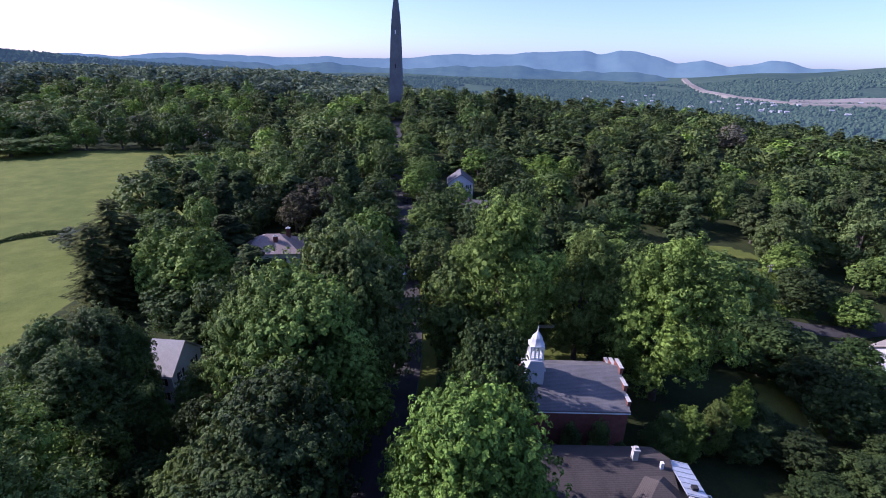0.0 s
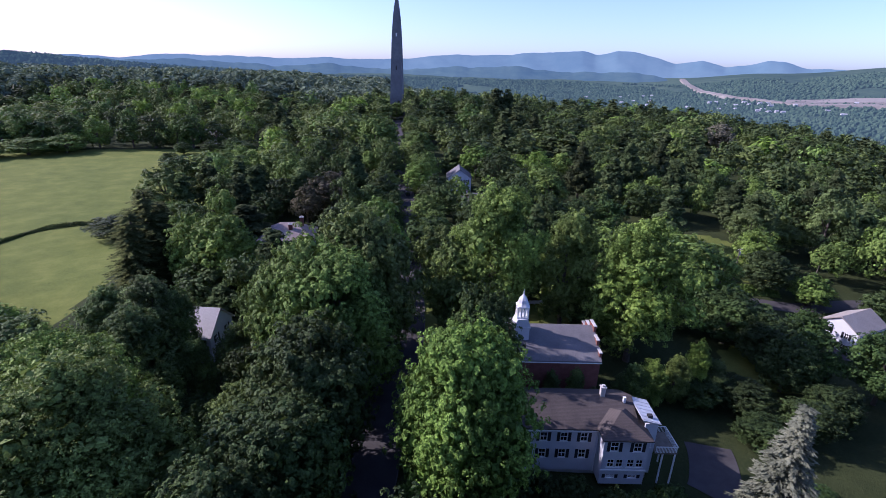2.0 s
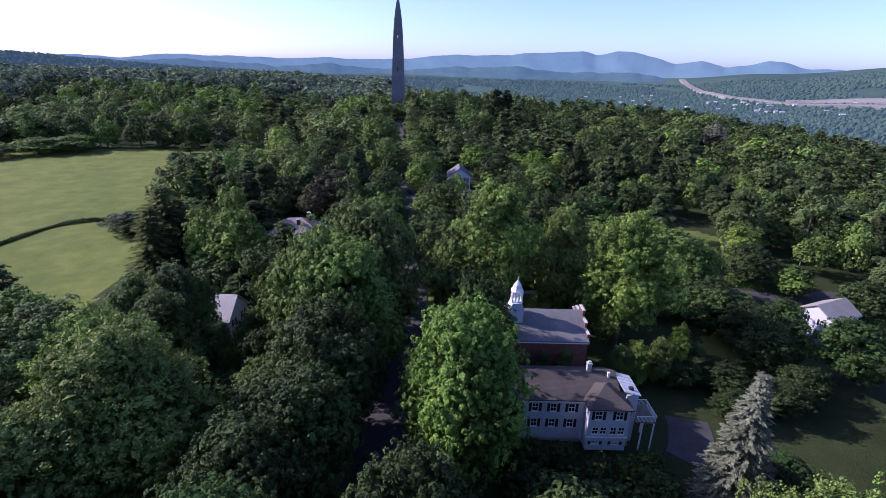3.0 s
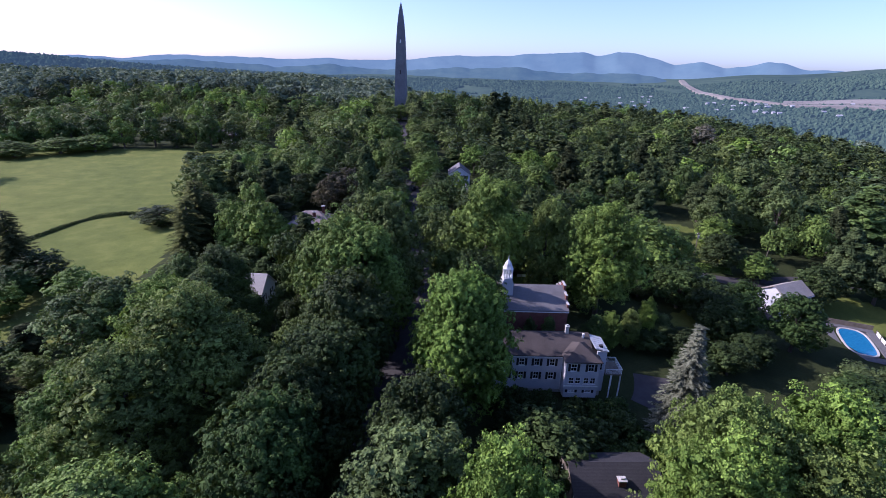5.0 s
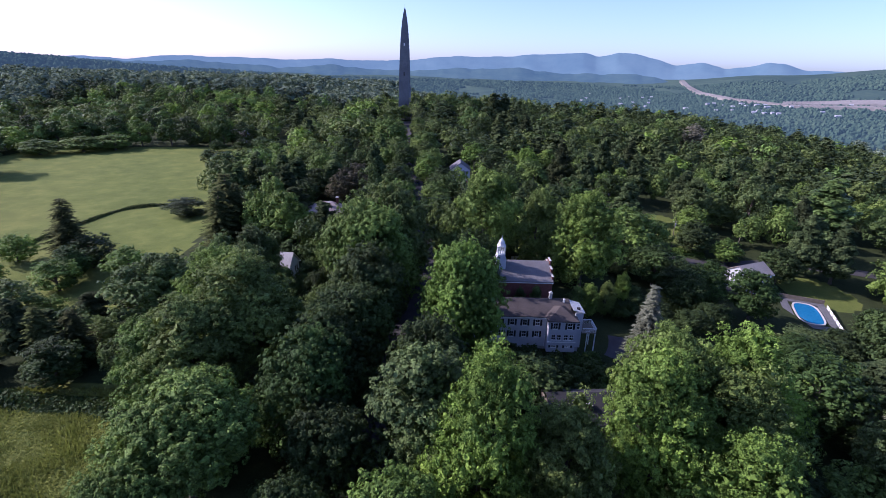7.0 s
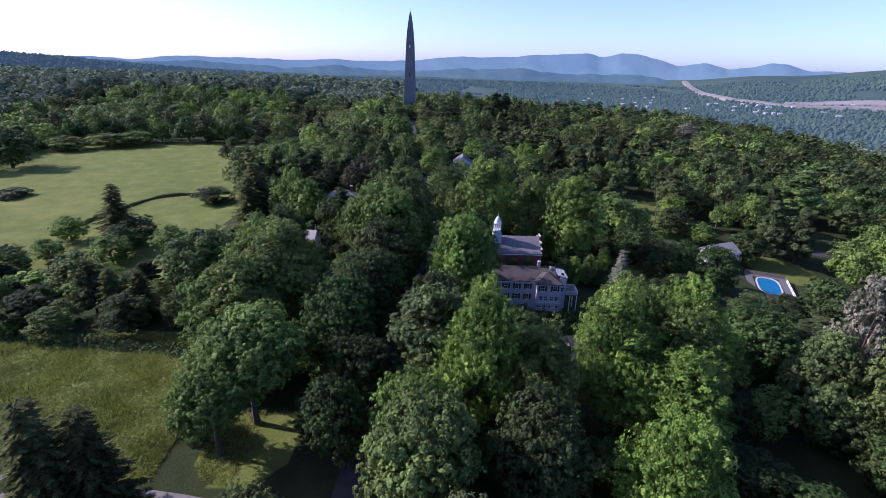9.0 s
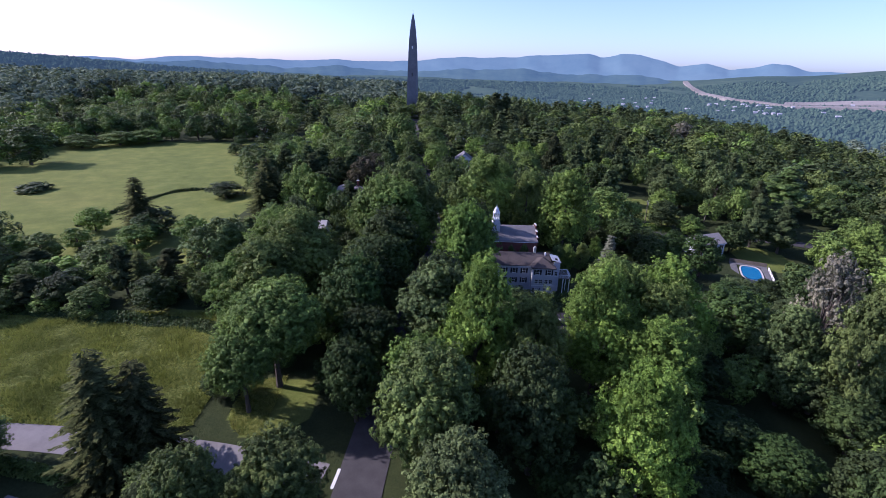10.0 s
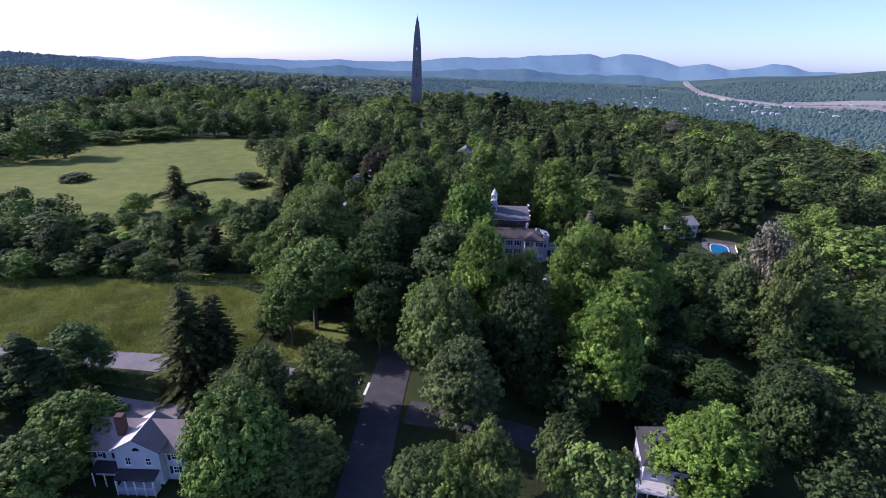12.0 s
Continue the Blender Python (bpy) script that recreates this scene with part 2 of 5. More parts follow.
def prism(points, depth):
    """A solid from a flat outline of points, pushed along the vector depth."""
    bm = bmesh.new()
    a = [bm.verts.new(p) for p in points]
    b = [bm.verts.new(Vector(p) + Vector(depth)) for p in points]
    bm.faces.new(a)
    bm.faces.new(b[::-1])
    for i in range(len(a)):
        bm.faces.new((a[i], b[i], b[i - 1], a[i - 1]))
    bmesh.ops.recalc_face_normals(bm, faces=bm.faces)
    return bm


def tube(bm, points, radii, sides=7):
    """A tapered round limb along points."""
    rings = []
    for i, p in enumerate(points):
        p = Vector(p)
        d = (Vector(points[min(i + 1, len(points) - 1)]) - Vector(points[max(i - 1, 0)])).normalized()
        u = d.orthogonal().normalized()
        w = d.cross(u)
        rings.append([bm.verts.new(p + radii[i] * (math.cos(k * math.tau / sides) * u + math.sin(k * math.tau / sides) * w)) for k in range(sides)])
    for a, b in zip(rings, rings[1:]):
        for k in range(sides):
            bm.faces.new((a[k], a[k - 1], b[k - 1], b[k]))
    bm.faces.new(rings[-1])
    bm.faces.new(rings[0][::-1])
    return bm


# ---- the land ----
def smooth(a, b, x):
    u = np.clip((x - a) / (b - a), 0, 1)
    return u * u * (3 - 2 * u)


def land(x, y):
    """Height of the ground: the avenue climbs to the monument on its hill, the field lies level, the valley falls away beyond."""
    x, y = np.asarray(x, float), np.asarray(y, float)
    s = np.interp(y, [-1500, -200, -130, -30, 50, 150, 450, 700, 1000], [-60, -13, -10, -5.5, -1, 4, 17, 0, -70])
    c = np.interp(y, [-30, 45, 60, 90, 120, 250], [0.12, 0.04, 0.045, 0.06, 0.035, 0.04])
    z = s - c * np.clip(x - 2, 0, np.interp(y, [-30, 60, 250], [35, 120, 300]))
    z = z + (-3 - z) * smooth(-45, -125, x)
    z = z + (-85 - z) * smooth(180, 850, x)
    z = z + 23 * smooth(-50, -240, x) * smooth(350, 620, y) * (1 - 0.7 * smooth(760, 1200, y))
    far = np.hypot(x, y)
    z = z + (-85 - z) * smooth(1500, 2600, far) * (y > 0)
    z = z + 105 * smooth(2900, 4700, far)
    az = np.degrees(np.arctan2(x, y))
    west = np.interp(az, [-60, -42, -37, -32, -27, -22, -17, -9], [66, 60, 50, 33, 22, 14, 2, -50])
    z = z + (west - z) * smooth(1250, 1950, far) * (1 - smooth(2500, 3300, far)) * smooth(-7, -15, az)
    z = z + (125 * np.exp(-(((az - 43) / 8.5) ** 2)) + 35 * np.exp(-(((az - 31) / 4.0) ** 2))) * smooth(2300, 3500, far)
    return z


def high(x, y):
    return float(land(x, y))


def stretch(lo, hi, near, n_near, n_far):
    """Grid lines, close together within +-near and wider apart towards lo and hi."""
    a = np.linspace(near[0], near[1], n_near)
    left = near[0] - (near[0] - lo) * np.linspace(0, 1, n_far)[1:] ** 2
    right = near[1] + (hi - near[1]) * np.linspace(0, 1, n_far)[1:] ** 2
    return np.concatenate([left[::-1], a, right])


def sheet(name, xs, ys, height, material, label, category, kind="structure"):
    gx, gy = np.meshgrid(xs, ys)
    v = np.stack([gx, gy, height(gx, gy)], -1).reshape(-1, 3)
    n = len(xs)
    i = np.arange(len(ys) - 1)[:, None] * n + np.arange(n - 1)[None]
    f = np.stack([i, i + 1, i + n + 1, i + n], -1).reshape(-1, 4)
    me = bpy.data.meshes.new(name)
    me.from_pydata(v.tolist(), [], f.tolist())
    me.shade_smooth()
    me.materials.append(material)
    return tagged(new(name, me), label, category, "", kind)


def in_field(x, y):
    """Open grass: the hayfields, the meadow by the side road, and the lawns."""
    hay = (x < -90 - 0.12 * (y - 100)) & (x > -300) & (y > 66 - 0.15 * (x + 150)) & (y < 335 + 0.2 * (x + 190))
    meadow = (x < -50) & (x > -150) & (y > -17) & (y < 24 + 0.12 * (x + 100))
    lawns = (np.hypot(x - 72, y - 77) < 9) | (np.hypot(x - 126, y - 90) < 12) | (np.hypot((x - 95) / 0.7, y - 138) < 20) | (np.hypot(x - 25, y - 92) < 7)
    strip = (np.abs(x + 9) < 9) & (y > 45) & (y < 130) | (np.hypot(x + 36, (y + 9) / 1.1) < 8.5)
    return hay | meadow | lawns | strip


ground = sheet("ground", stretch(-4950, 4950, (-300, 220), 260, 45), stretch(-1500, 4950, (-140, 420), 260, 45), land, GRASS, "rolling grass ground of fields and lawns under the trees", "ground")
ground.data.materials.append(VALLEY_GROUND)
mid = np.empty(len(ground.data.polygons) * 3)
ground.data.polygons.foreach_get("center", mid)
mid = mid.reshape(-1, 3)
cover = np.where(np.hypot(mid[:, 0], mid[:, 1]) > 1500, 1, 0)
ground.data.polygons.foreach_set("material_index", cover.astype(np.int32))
spot = np.empty(len(ground.data.vertices) * 3)
ground.data.vertices.foreach_get("co", spot)
spot = spot.reshape(-1, 3)
ground.data.attributes.new("open_grass", "FLOAT", "POINT").data.foreach_set("value", in_field(spot[:, 0], spot[:, 1]).astype(np.float32))


# ---- distance ----
def ridge(name, far, foot, crest, seed, material, label, az=(-62, 62), rough=5.0):
    """A mountain range as a strip of land that climbs away from its foot to a crest, given as (azimuth, height) along the horizon."""
    rng = np.random.default_rng(seed)
    a = np.radians(np.linspace(az[0], az[1], 620))
    d = np.degrees(a)
    line = np.interp(d, [c[0] for c in crest], [c[1] for c in crest])
    line = np.convolve(np.pad(line, 1, "edge"), np.ones(3) / 3, "valid")
    wob = sum(rng.uniform(0.4, 1) / k * np.sin(k * d * 0.9 + rng.uniform(0, 7)) for k in (1, 2, 3, 5, 8, 13, 21))
    line = line + rough * wob
    rows = []
    for j, u in enumerate(np.linspace(0, 1, 16)):
        r = foot + (far - foot) * u
        fold = 0.16 * line * np.sin(d * 1.3 + 0.5 * np.sin(d * 0.7) + j * 0.5 + seed) * u * (1 - u)
        rows.append(np.stack([np.sin(a) * r, np.cos(a) * r, -70 + (line + 70) * u**1.2 + fold], -1))
    v = np.concatenate(rows)
    n = len(a)
    i = np.arange(15)[:, None] * n + np.arange(n - 1)[None]
    f = np.stack([i, i + 1, i + n + 1, i + n], -1).reshape(-1, 4)
    me = bpy.data.meshes.new(name)
    me.from_pydata(v.tolist(), [], f.tolist())
    me.shade_smooth()
    me.materials.append(material)
    return tagged(new(name, me), label, "mountains", "", "structure")


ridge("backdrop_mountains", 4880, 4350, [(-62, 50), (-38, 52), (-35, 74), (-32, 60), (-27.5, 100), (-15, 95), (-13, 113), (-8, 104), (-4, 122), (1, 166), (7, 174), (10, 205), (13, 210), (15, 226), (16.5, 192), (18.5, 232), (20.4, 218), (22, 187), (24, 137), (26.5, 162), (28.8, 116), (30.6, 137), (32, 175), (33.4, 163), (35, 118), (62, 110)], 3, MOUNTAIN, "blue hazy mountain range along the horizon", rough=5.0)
ridge("backdrop_hills", 4300, 3750, [(-62, 30), (-34, 45), (-25, 62), (-18, 30), (-12, 58), (-6, 25), (2, 60), (8, 75), (14, 40), (20, 60), (24, 10), (62, 0)], 8, HILLS, "lower wooded hills tinted haze-blue before the mountains", rough=8.0)


# ---- plants ----
def quads(name, v, material):
    """A mesh of loose four-cornered sprays, v of shape n x 4 x 3."""
    n = len(v)
    me = bpy.data.meshes.new(name)
    me.vertices.add(4 * n)
    me.vertices.foreach_set("co", v.reshape(-1).astype(np.float32))
    me.loops.add(4 * n)
    me.loops.foreach_set("vertex_index", np.arange(4 * n, dtype=np.int32))
    me.polygons.add(n)
    me.polygons.foreach_set("loop_start", np.arange(0, 4 * n, 4, dtype=np.int32))
    me.update(calc_edges=True)
    me.materials.append(material)
    return me


def unit(v):
    return v / np.maximum(np.linalg.norm(v, axis=-1, keepdims=True), 1e-9)


def sprays(p, n, size, rng, long=1.25, droop=0.0):
    """Small folded leaf sprays at the points p that face the ways n."""
    k = len(p)
    t = unit(np.cross(n, unit(rng.normal(size=(k, 3)))))
    t[:, 2] -= droop
    t = unit(t)
    b = unit(np.cross(n, t))
    s = (size * rng.uniform(0.65, 1.35, k))[:, None]
    lift = n * s * rng.uniform(0.05, 0.3, k)[:, None]
    return np.stack([p + t * s * 0.62 * long, p + b * s * 0.5 + lift, p - t * s * 0.62 * long, p - b * s * 0.5 + lift], 1)


def blob_points(centres, radii, count, rng, out, keep=-0.25, whole=0.3):
    """Points on the outer sides of round clumps, with the ways they face; out is the crown's own middle line height."""
    w = radii**2
    which = rng.choice(len(radii), count * 2, p=w / w.sum())
    d = unit(rng.normal(size=(count * 2, 3)))
    axis = np.zeros((count * 2, 3))
    axis[:, 2] = out
    o = unit(centres[which] - axis)
    ok = (d * o).sum(1) + 0.35 * d[:, 2] > keep
    which, d, o = which[ok][:count], d[ok][:count], o[ok][:count]
    r = radii[which] * (0.55 + 0.52 * rng.random(len(which)) ** 0.7)
    return centres[which] + d * r[:, None], unit(d + whole * o + rng.normal(size=d.shape) * 0.22 + np.array([0, 0, 0.2]))


def broad_crown(seed, leaves, size, lobes, h=20.0, r=7.0, base=0.1, shape="round", droop=0.1, each=14, puff=1.5, core=2, whole=0.6):
    """A broadleaf crown: clumps of leaf sprays set round an uneven egg-shaped outline, with gaps between them."""
    rng = np.random.default_rng(seed)
    g = np.arange(lobes) + 0.5
    zz = 1 - 1.75 * g / lobes
    ph = g * 2.39996 + rng.uniform(0, 7)
    d = unit(np.stack([np.sqrt(np.clip(1 - zz**2, 0, 1)) * np.cos(ph), np.sqrt(np.clip(1 - zz**2, 0, 1)) * np.sin(ph), zz], -1) + rng.normal(size=(lobes, 3)) * 0.16)
    mid, half = h * (base + 1) / 2, h * (1 - base) / 2
    lean = 1 + 0.2 * np.sin(ph * 1.0 + rng.uniform(0, 7)) * np.sin(3 * zz + rng.uniform(0, 7))
    reach = rng.uniform(0.62, 0.9, lobes) * lean
    if shape == "tall":
        wide = np.where(zz > 0, 1.0 - 0.35 * zz, 1.0)
    else:
        wide = np.where(zz < -0.2, 0.92, 1.0)
    c = np.stack([d[:, 0] * r * reach * wide, d[:, 1] * r * reach * wide, mid + d[:, 2] * half * np.clip(reach + 0.08, 0, 0.9)], -1)
    rad = r * rng.uniform(0.2, 0.36, lobes) * (1.15 if lobes < 25 else 1.0)
    inner = int(lobes * 0.35)
    c = np.concatenate([c, c[rng.choice(lobes, inner)] * np.array([0.5, 0.5, 1]) * [1, 1, 0.9] + [0, 0, 0.1 * mid]])
    rad = np.concatenate([rad, r * rng.uniform(0.28, 0.4, inner)])
    k = max(40, leaves // each)
    p, n = blob_points(c, rad, k, rng, mid - 0.25 * half, -0.25, whole)
    tuft = np.repeat(np.arange(len(p)), each)
    w = unit(0.72 * rng.normal(size=(len(tuft), 3)) + 0.8 * n[tuft])
    q = p[tuft] + w * (size * puff * rng.uniform(0.5, 1.1, len(tuft)))[:, None]
    leaf = sprays(q, unit(0.45 * n[tuft] + 1.0 * w + rng.normal(size=w.shape) * 0.2 + [0, 0, 0.1]), size, rng, droop=droop)
    return np.concatenate([leaf, cores(c, rad, rng, int(30 * core))]), c, rad


def cores(c, rad, rng, n):
    """The dense inside of each clump: large loose leaf sprays that close it to the light."""
    k = np.repeat(np.arange(len(c)), n)
    d = unit(rng.normal(size=(len(k), 3)))
    p = c[k] + d * (rad[k] * rng.uniform(0.2, 0.62, len(k)))[:, None]
    return sprays(p, unit(d + rng.normal(size=d.shape) * 0.3), 0.24 * np.repeat(rad, n), rng)


def conifer_crown(seed, tiers, per, steps, h=18.0, r=4.2, width=0.62, droop=0.35, base=0.06, ragged=0.15, taper=0.92):
    """A spruce: whorls of drooping boughs, each a row of flat needle sprays that grow smaller outward."""
    rng = np.random.default_rng(seed)
    out = []
    for k in range(tiers):
        u = (k + rng.uniform(-0.3, 0.3)) / tiers
        z = h * (base + (1 - base) * u)
        reach = r * (1 - u) ** taper * rng.uniform(0.85, 1.1) + 0.25
        m = max(4, int(per * (1 - 0.6 * u)))
        for j in range(m):
            a = math.tau * (j + rng.uniform(0, 0.8)) / m + k * 1.3
            ln = reach * rng.uniform(1 - 2 * ragged, 1 + ragged)
            n = max(2, int(steps * ln / r + 1))
            s = (np.arange(n) + 0.6) / n
            w = width * (1.15 - 0.6 * s) * rng.uniform(0.8, 1.2, n)
            x = ln * s
            zz = z - droop * ln * s**1.3 + 0.12 * ln * s**4 + rng.normal(size=n) * 0.05
            cx, sx = math.cos(a), math.sin(a)
            c = np.stack([x * cx, x * sx, zz], -1)
            t = np.array([cx, sx, -0.35])
            b = np.array([-sx, cx, 0.0])
            l = (0.75 * ln / n + 0.25)
            for lean in (-0.62, 0.62):
                ca, sa = math.cos(a + lean), math.sin(a + lean)
                tt = np.array([ca, sa, -0.3]) + rng.normal(size=(n, 3)) * 0.12
                bb = np.array([-sa, ca, 0.0]) + rng.normal(size=(n, 3)) * 0.2
                mm = c + tt * (w * 0.7)[:, None]
                out.append(np.stack([mm + tt * (w * 0.9)[:, None], mm + bb * (w * 0.42)[:, None] - [0, 0, 0.1], mm - tt * (w * 0.8)[:, None], mm - bb * (w * 0.42)[:, None] - [0, 0, 0.1]], 1))
            if n > 3:
                out.append(np.stack([c[-1:] + t * l, c[-1:] + b * 0.15, c[-1:] - t * l, c[-1:] - b * 0.15], 1))
    return np.concatenate(out)


def pine_crown(seed, tiers, leaves, size, h=22.0, r=5.0):
    """A white pine: flat plumes in loose storeys round a straight stem, wide below and ragged at the top."""
    rng = np.random.default_rng(seed)
    c, rad = [], []
    for k in range(tiers):
        u = k / (tiers - 1)
        z = h * (0.22 + 0.74 * u)
        reach = r * (1 - 0.78 * u**1.4) * rng.uniform(0.7, 1.1)
        m = 6 if u < 0.7 else 4
        for j in range(m):
            a = math.tau * (j + rng.uniform(0, 0.7)) / m + k
            lift, ln = rng.normal() * 0.055 * h, reach * rng.uniform(0.7, 1.15)
            for q in (0.4, 0.75, 1.0):
                c.append((ln * q * math.cos(a), ln * q * math.sin(a), z + lift + 0.42 * ln * q * q))
                rad.append(r * rng.uniform(0.15, 0.26))
    c, rad = np.array(c), np.array(rad)
    p, n = blob_points(c, rad, leaves, rng, h * 0.5, -0.6)
    p[:, 2] = p[:, 2] * 1.0
    return sprays(p, unit(n + [0, 0, 0.5]), size, rng, 1.7)


def stem(seed, h, r0, crown=None, limbs=7, top=0.75):
    """A trunk that tapers and bends a little, with limbs that reach into the crown."""
    rng = np.random.default_rng(seed)
    bm = bmesh.new()
    pts = [(0.25 * math.sin(2.2 * u + seed), 0.25 * math.sin(1.7 * u + 2 * seed), h * top * u - 0.6 * (u == 0)) for u in np.linspace(0, 1, 6)]
    tube(bm, pts, [r0 * v for v in (1.35, 1.0, 0.85, 0.65, 0.42, 0.15)], 8)
    if crown is not None:
        for i in rng.choice(len(crown), min(limbs, len(crown)), replace=False):
            e = Vector(crown[i])
            s = Vector((0.1, 0.1, h * rng.uniform(0.22, 0.45)))
            m = s.lerp(e, 0.5) + Vector((0, 0, 0.06 * h))
            tube(bm, [s, m, e], [r0 * 0.42, r0 * 0.28, r0 * 0.08], 5)
    return mesh_of("trunk", bm, BARK)


SHAPES = {}


def spread_to(v, r):
    """The crown v widened to the radius r."""
    v[..., :2] *= r / np.quantile(np.hypot(v[..., 0], v[..., 1]), 0.985)
    return v


def shape(key, crown, trunk, h, r):
    SHAPES[key] = (crown, trunk, h, r)


def make_broad(key, seeds, leaves, size, lobes, **k):
    for i, s in enumerate(seeds):
        v, c, rad = broad_crown(s, leaves, size, lobes, **k)
        h, r = k.get("h", 20.0), k.get("r", 7.0)
        v[..., 2] *= h / np.quantile(v[..., 2], 0.9995)
        v = spread_to(v, 1.12 * r)
        shape((key, i), quads("crown", v, LEAF["maple"]), stem(s, h, 0.42 * r / 7, c, 9), h, r)


make_broad("near", (11, 12, 13, 14), 26000, 0.25, 84, each=18, puff=2.0)
make_broad("tall", (21, 22, 23, 24), 26000, 0.24, 80, h=24.0, r=6.5, base=0.04, shape="tall", droop=0.3, each=18, puff=2.1)
make_broad("airy", (18, 19, 20), 36000, 0.175, 96, h=24.0, r=7.0, base=0.05, shape="tall", droop=0.8, each=24, puff=2.7)
make_broad("great", (15, 16, 17), 46000, 0.24, 125, h=26.0, r=10.0, base=0.06, shape="tall", droop=0.15, each=18, puff=2.1)
make_broad("stemmed", (25, 26), 40000, 0.24, 105, h=26.0, r=9.0, base=0.3, droop=0.15, each=18, puff=2.1)
make_broad("half", (41, 42, 43, 44), 9000, 0.41, 60, each=10, puff=1.6)
for i, s in enumerate((45, 46)):
    v, c, rad = broad_crown(s, 9000, 0.26, 60, h=24.0, r=6.5, base=0.1, shape="tall", core=1)
    ends = c * [1.28, 1.28, 1.07]
    shape(("dead", i), quads("crown", v, LEAF["snag"]), stem(s, 24.0, 0.4, ends, 46), 24.0, 6.5)
make_broad("mid", (31, 32, 33, 34, 35), 5500, 0.5, 46, each=9, core=0.5, base=0.0, whole=0.9)
make_broad("bush", (51, 52, 53), 2600, 0.26, 24, h=4.0, r=2.6, base=-0.1)
for i, s in enumerate((61, 62)):
    shape(("spruce", i), quads("crown", spread_to(conifer_crown(s, 30, 12, 13, width=0.5, droop=0.42, ragged=0.2, taper=0.68), 4.2), LEAF["spruce"]), stem(s, 18.0, 0.28, None, 0, 0.97), 18.0, 4.2)
    shape(("dense", i), quads("crown", spread_to(conifer_crown(s + 20, 38, 17, 13, width=0.4, droop=0.36, ragged=0.12), 4.2), LEAF["spruce"]), stem(s, 18.0, 0.28, None, 0, 0.97), 18.0, 4.2)
    shape(("pine", i), quads("crown", pine_crown(s + 9, 15, 11000, 0.42), LEAF["pine"]), stem(s, 22.0, 0.38, None, 0, 0.95), 22.0, 5.0)
    shape(("farpine", i), quads("crown", pine_crown(s + 13, 13, 4200, 0.66), LEAF["pine"]), stem(s, 22.0, 0.38, None, 0, 0.95), 22.0, 5.0)

LABELS = {
    "maple": ("tree", "tall green broadleaf tree with a full rounded crown", "tree"),
    "oak": ("tree", "dark green broadleaf tree with a dense crown", "tree"),
    "locust": ("tree", "bright yellow-green broadleaf tree with an airy crown", "tree"),
    "willow": ("tree", "grey-green broadleaf tree with a loose drooping crown", "tree"),
    "copper": ("tree", "dark copper-leaved tree among green ones", "tree"),
    "pine": ("pine_tree", "dark green pine with flat plumes of needles", "pine tree"),
    "spruce": ("spruce_tree", "dark pointed spruce with drooping boughs", "spruce tree"),
    "blue_spruce": ("blue_spruce_tree", "pale silvery blue spruce with a pointed top", "spruce tree"),
    "snag": ("tree", "half-bare tree with thin greyish leaves and dead twigs", "tree"),
    "bush": ("shrub", "rounded green shrub growing on the grass", "shrub"),
}
count = {"n": 0}


def tree(kind, form, x, y, h, r, group="", leaf=None, z=None):
    """One tree or shrub of that leaf kind and form, h metres high and r metres in crown radius."""
    count["n"] += 1
    i = count["n"]
    r = min(r, 0.6 * h) if form == "mid" and x > -200 and (h >= 10 or y < 100) else r
    forms = [k for k in SHAPES if k[0] == form]
    crown, trunk, h0, r0 = SHAPES[forms[i % len(forms)]]
    name, label, category = LABELS[kind if kind in LABELS else "maple"]
    root = thing(name, label, category, Matrix.LocRotScale((x, y, high(x, y) - 0.1 if z is None else z), Euler((0, 0, i * 2.39996)), Vector((r / r0, r / r0, h / h0))), group)
    c = new("crown", crown)
    c.parent = root
    c.material_slots[0].link = "OBJECT"
    c.material_slots[0].material = LEAF[leaf or kind]
    t = new("trunk", trunk)
    t.parent = root
    return root


AVENUE_TREES = [
    ("maple", "great", -17.2, 60, 30.5, 11),
    ("maple", "great", -14.5, 74, 32.5, 10.5),
    ("maple", "great", -24, 64, 31.5, 9.5),
    ("oak", "near", -18, 44, 25.3, 8.5),
    ("oak", "near", -19, 33, 22, 8.5),
    ("maple", "mid", -16.5, 91, 26.4, 9.5),
    ("maple", "mid", -16, 104, 24.3, 7.5),
    ("locust", "great", -49, 39, 26.6, 10),
    ("willow", "tall", -50, 57, 20.7, 6),
    ("locust", "great", -40, 30, 30.1, 11),
    ("locust", "great", -46, 20, 25.7, 10),
    ("maple", "stemmed", -36.8, -3, 25.5, 9.5),
    ("maple", "tall", -54, 18.6, 21, 6.5),
    ("oak", "great", -23, 11, 25.2, 9),
    ("oak", "great", -22, 22, 23.6, 9),
    ("maple", "great", 4.0, 38, 30.5, 9.2),
    ("oak", "near", 7.5, 57, 25, 6),
]
AVENUE_TREES_EAST = [
    ("locust", "tall", 12, 84, 35.5, 10),
    ("locust", "tall", 29, 88, 29.7, 8),
    ("locust", "tall", 41, 77, 32.7, 10),
    ("maple", "mid", 3, 82, 23.5, 6.5),
    ("locust", "tall", 5.5, -3.4, 33.3, 8),
    ("willow", "tall", -3, 4, 28.1, 8.5),
    ("maple", "near", -3.8, -25.5, 27, 8),
    ("willow", "tall", 0.8, -38.2, 22, 7.5),
    ("oak", "near", 14, -23, 26, 7.5),
    ("locust", "tall", 31, -28.5, 30.3, 7.5),
    ("locust", "great", 32, 1, 32.4, 9),
    ("locust", "tall", 37, 10, 30.5, 8.5),
    ("locust", "great", 47, 5, 28.3, 9),
    ("locust", "great", 51.5, 12, 31, 9.5),
    ("locust", "great", 42, -7, 26, 9),
    ("locust", "tall", 17.5, -4, 27, 6.8),
]
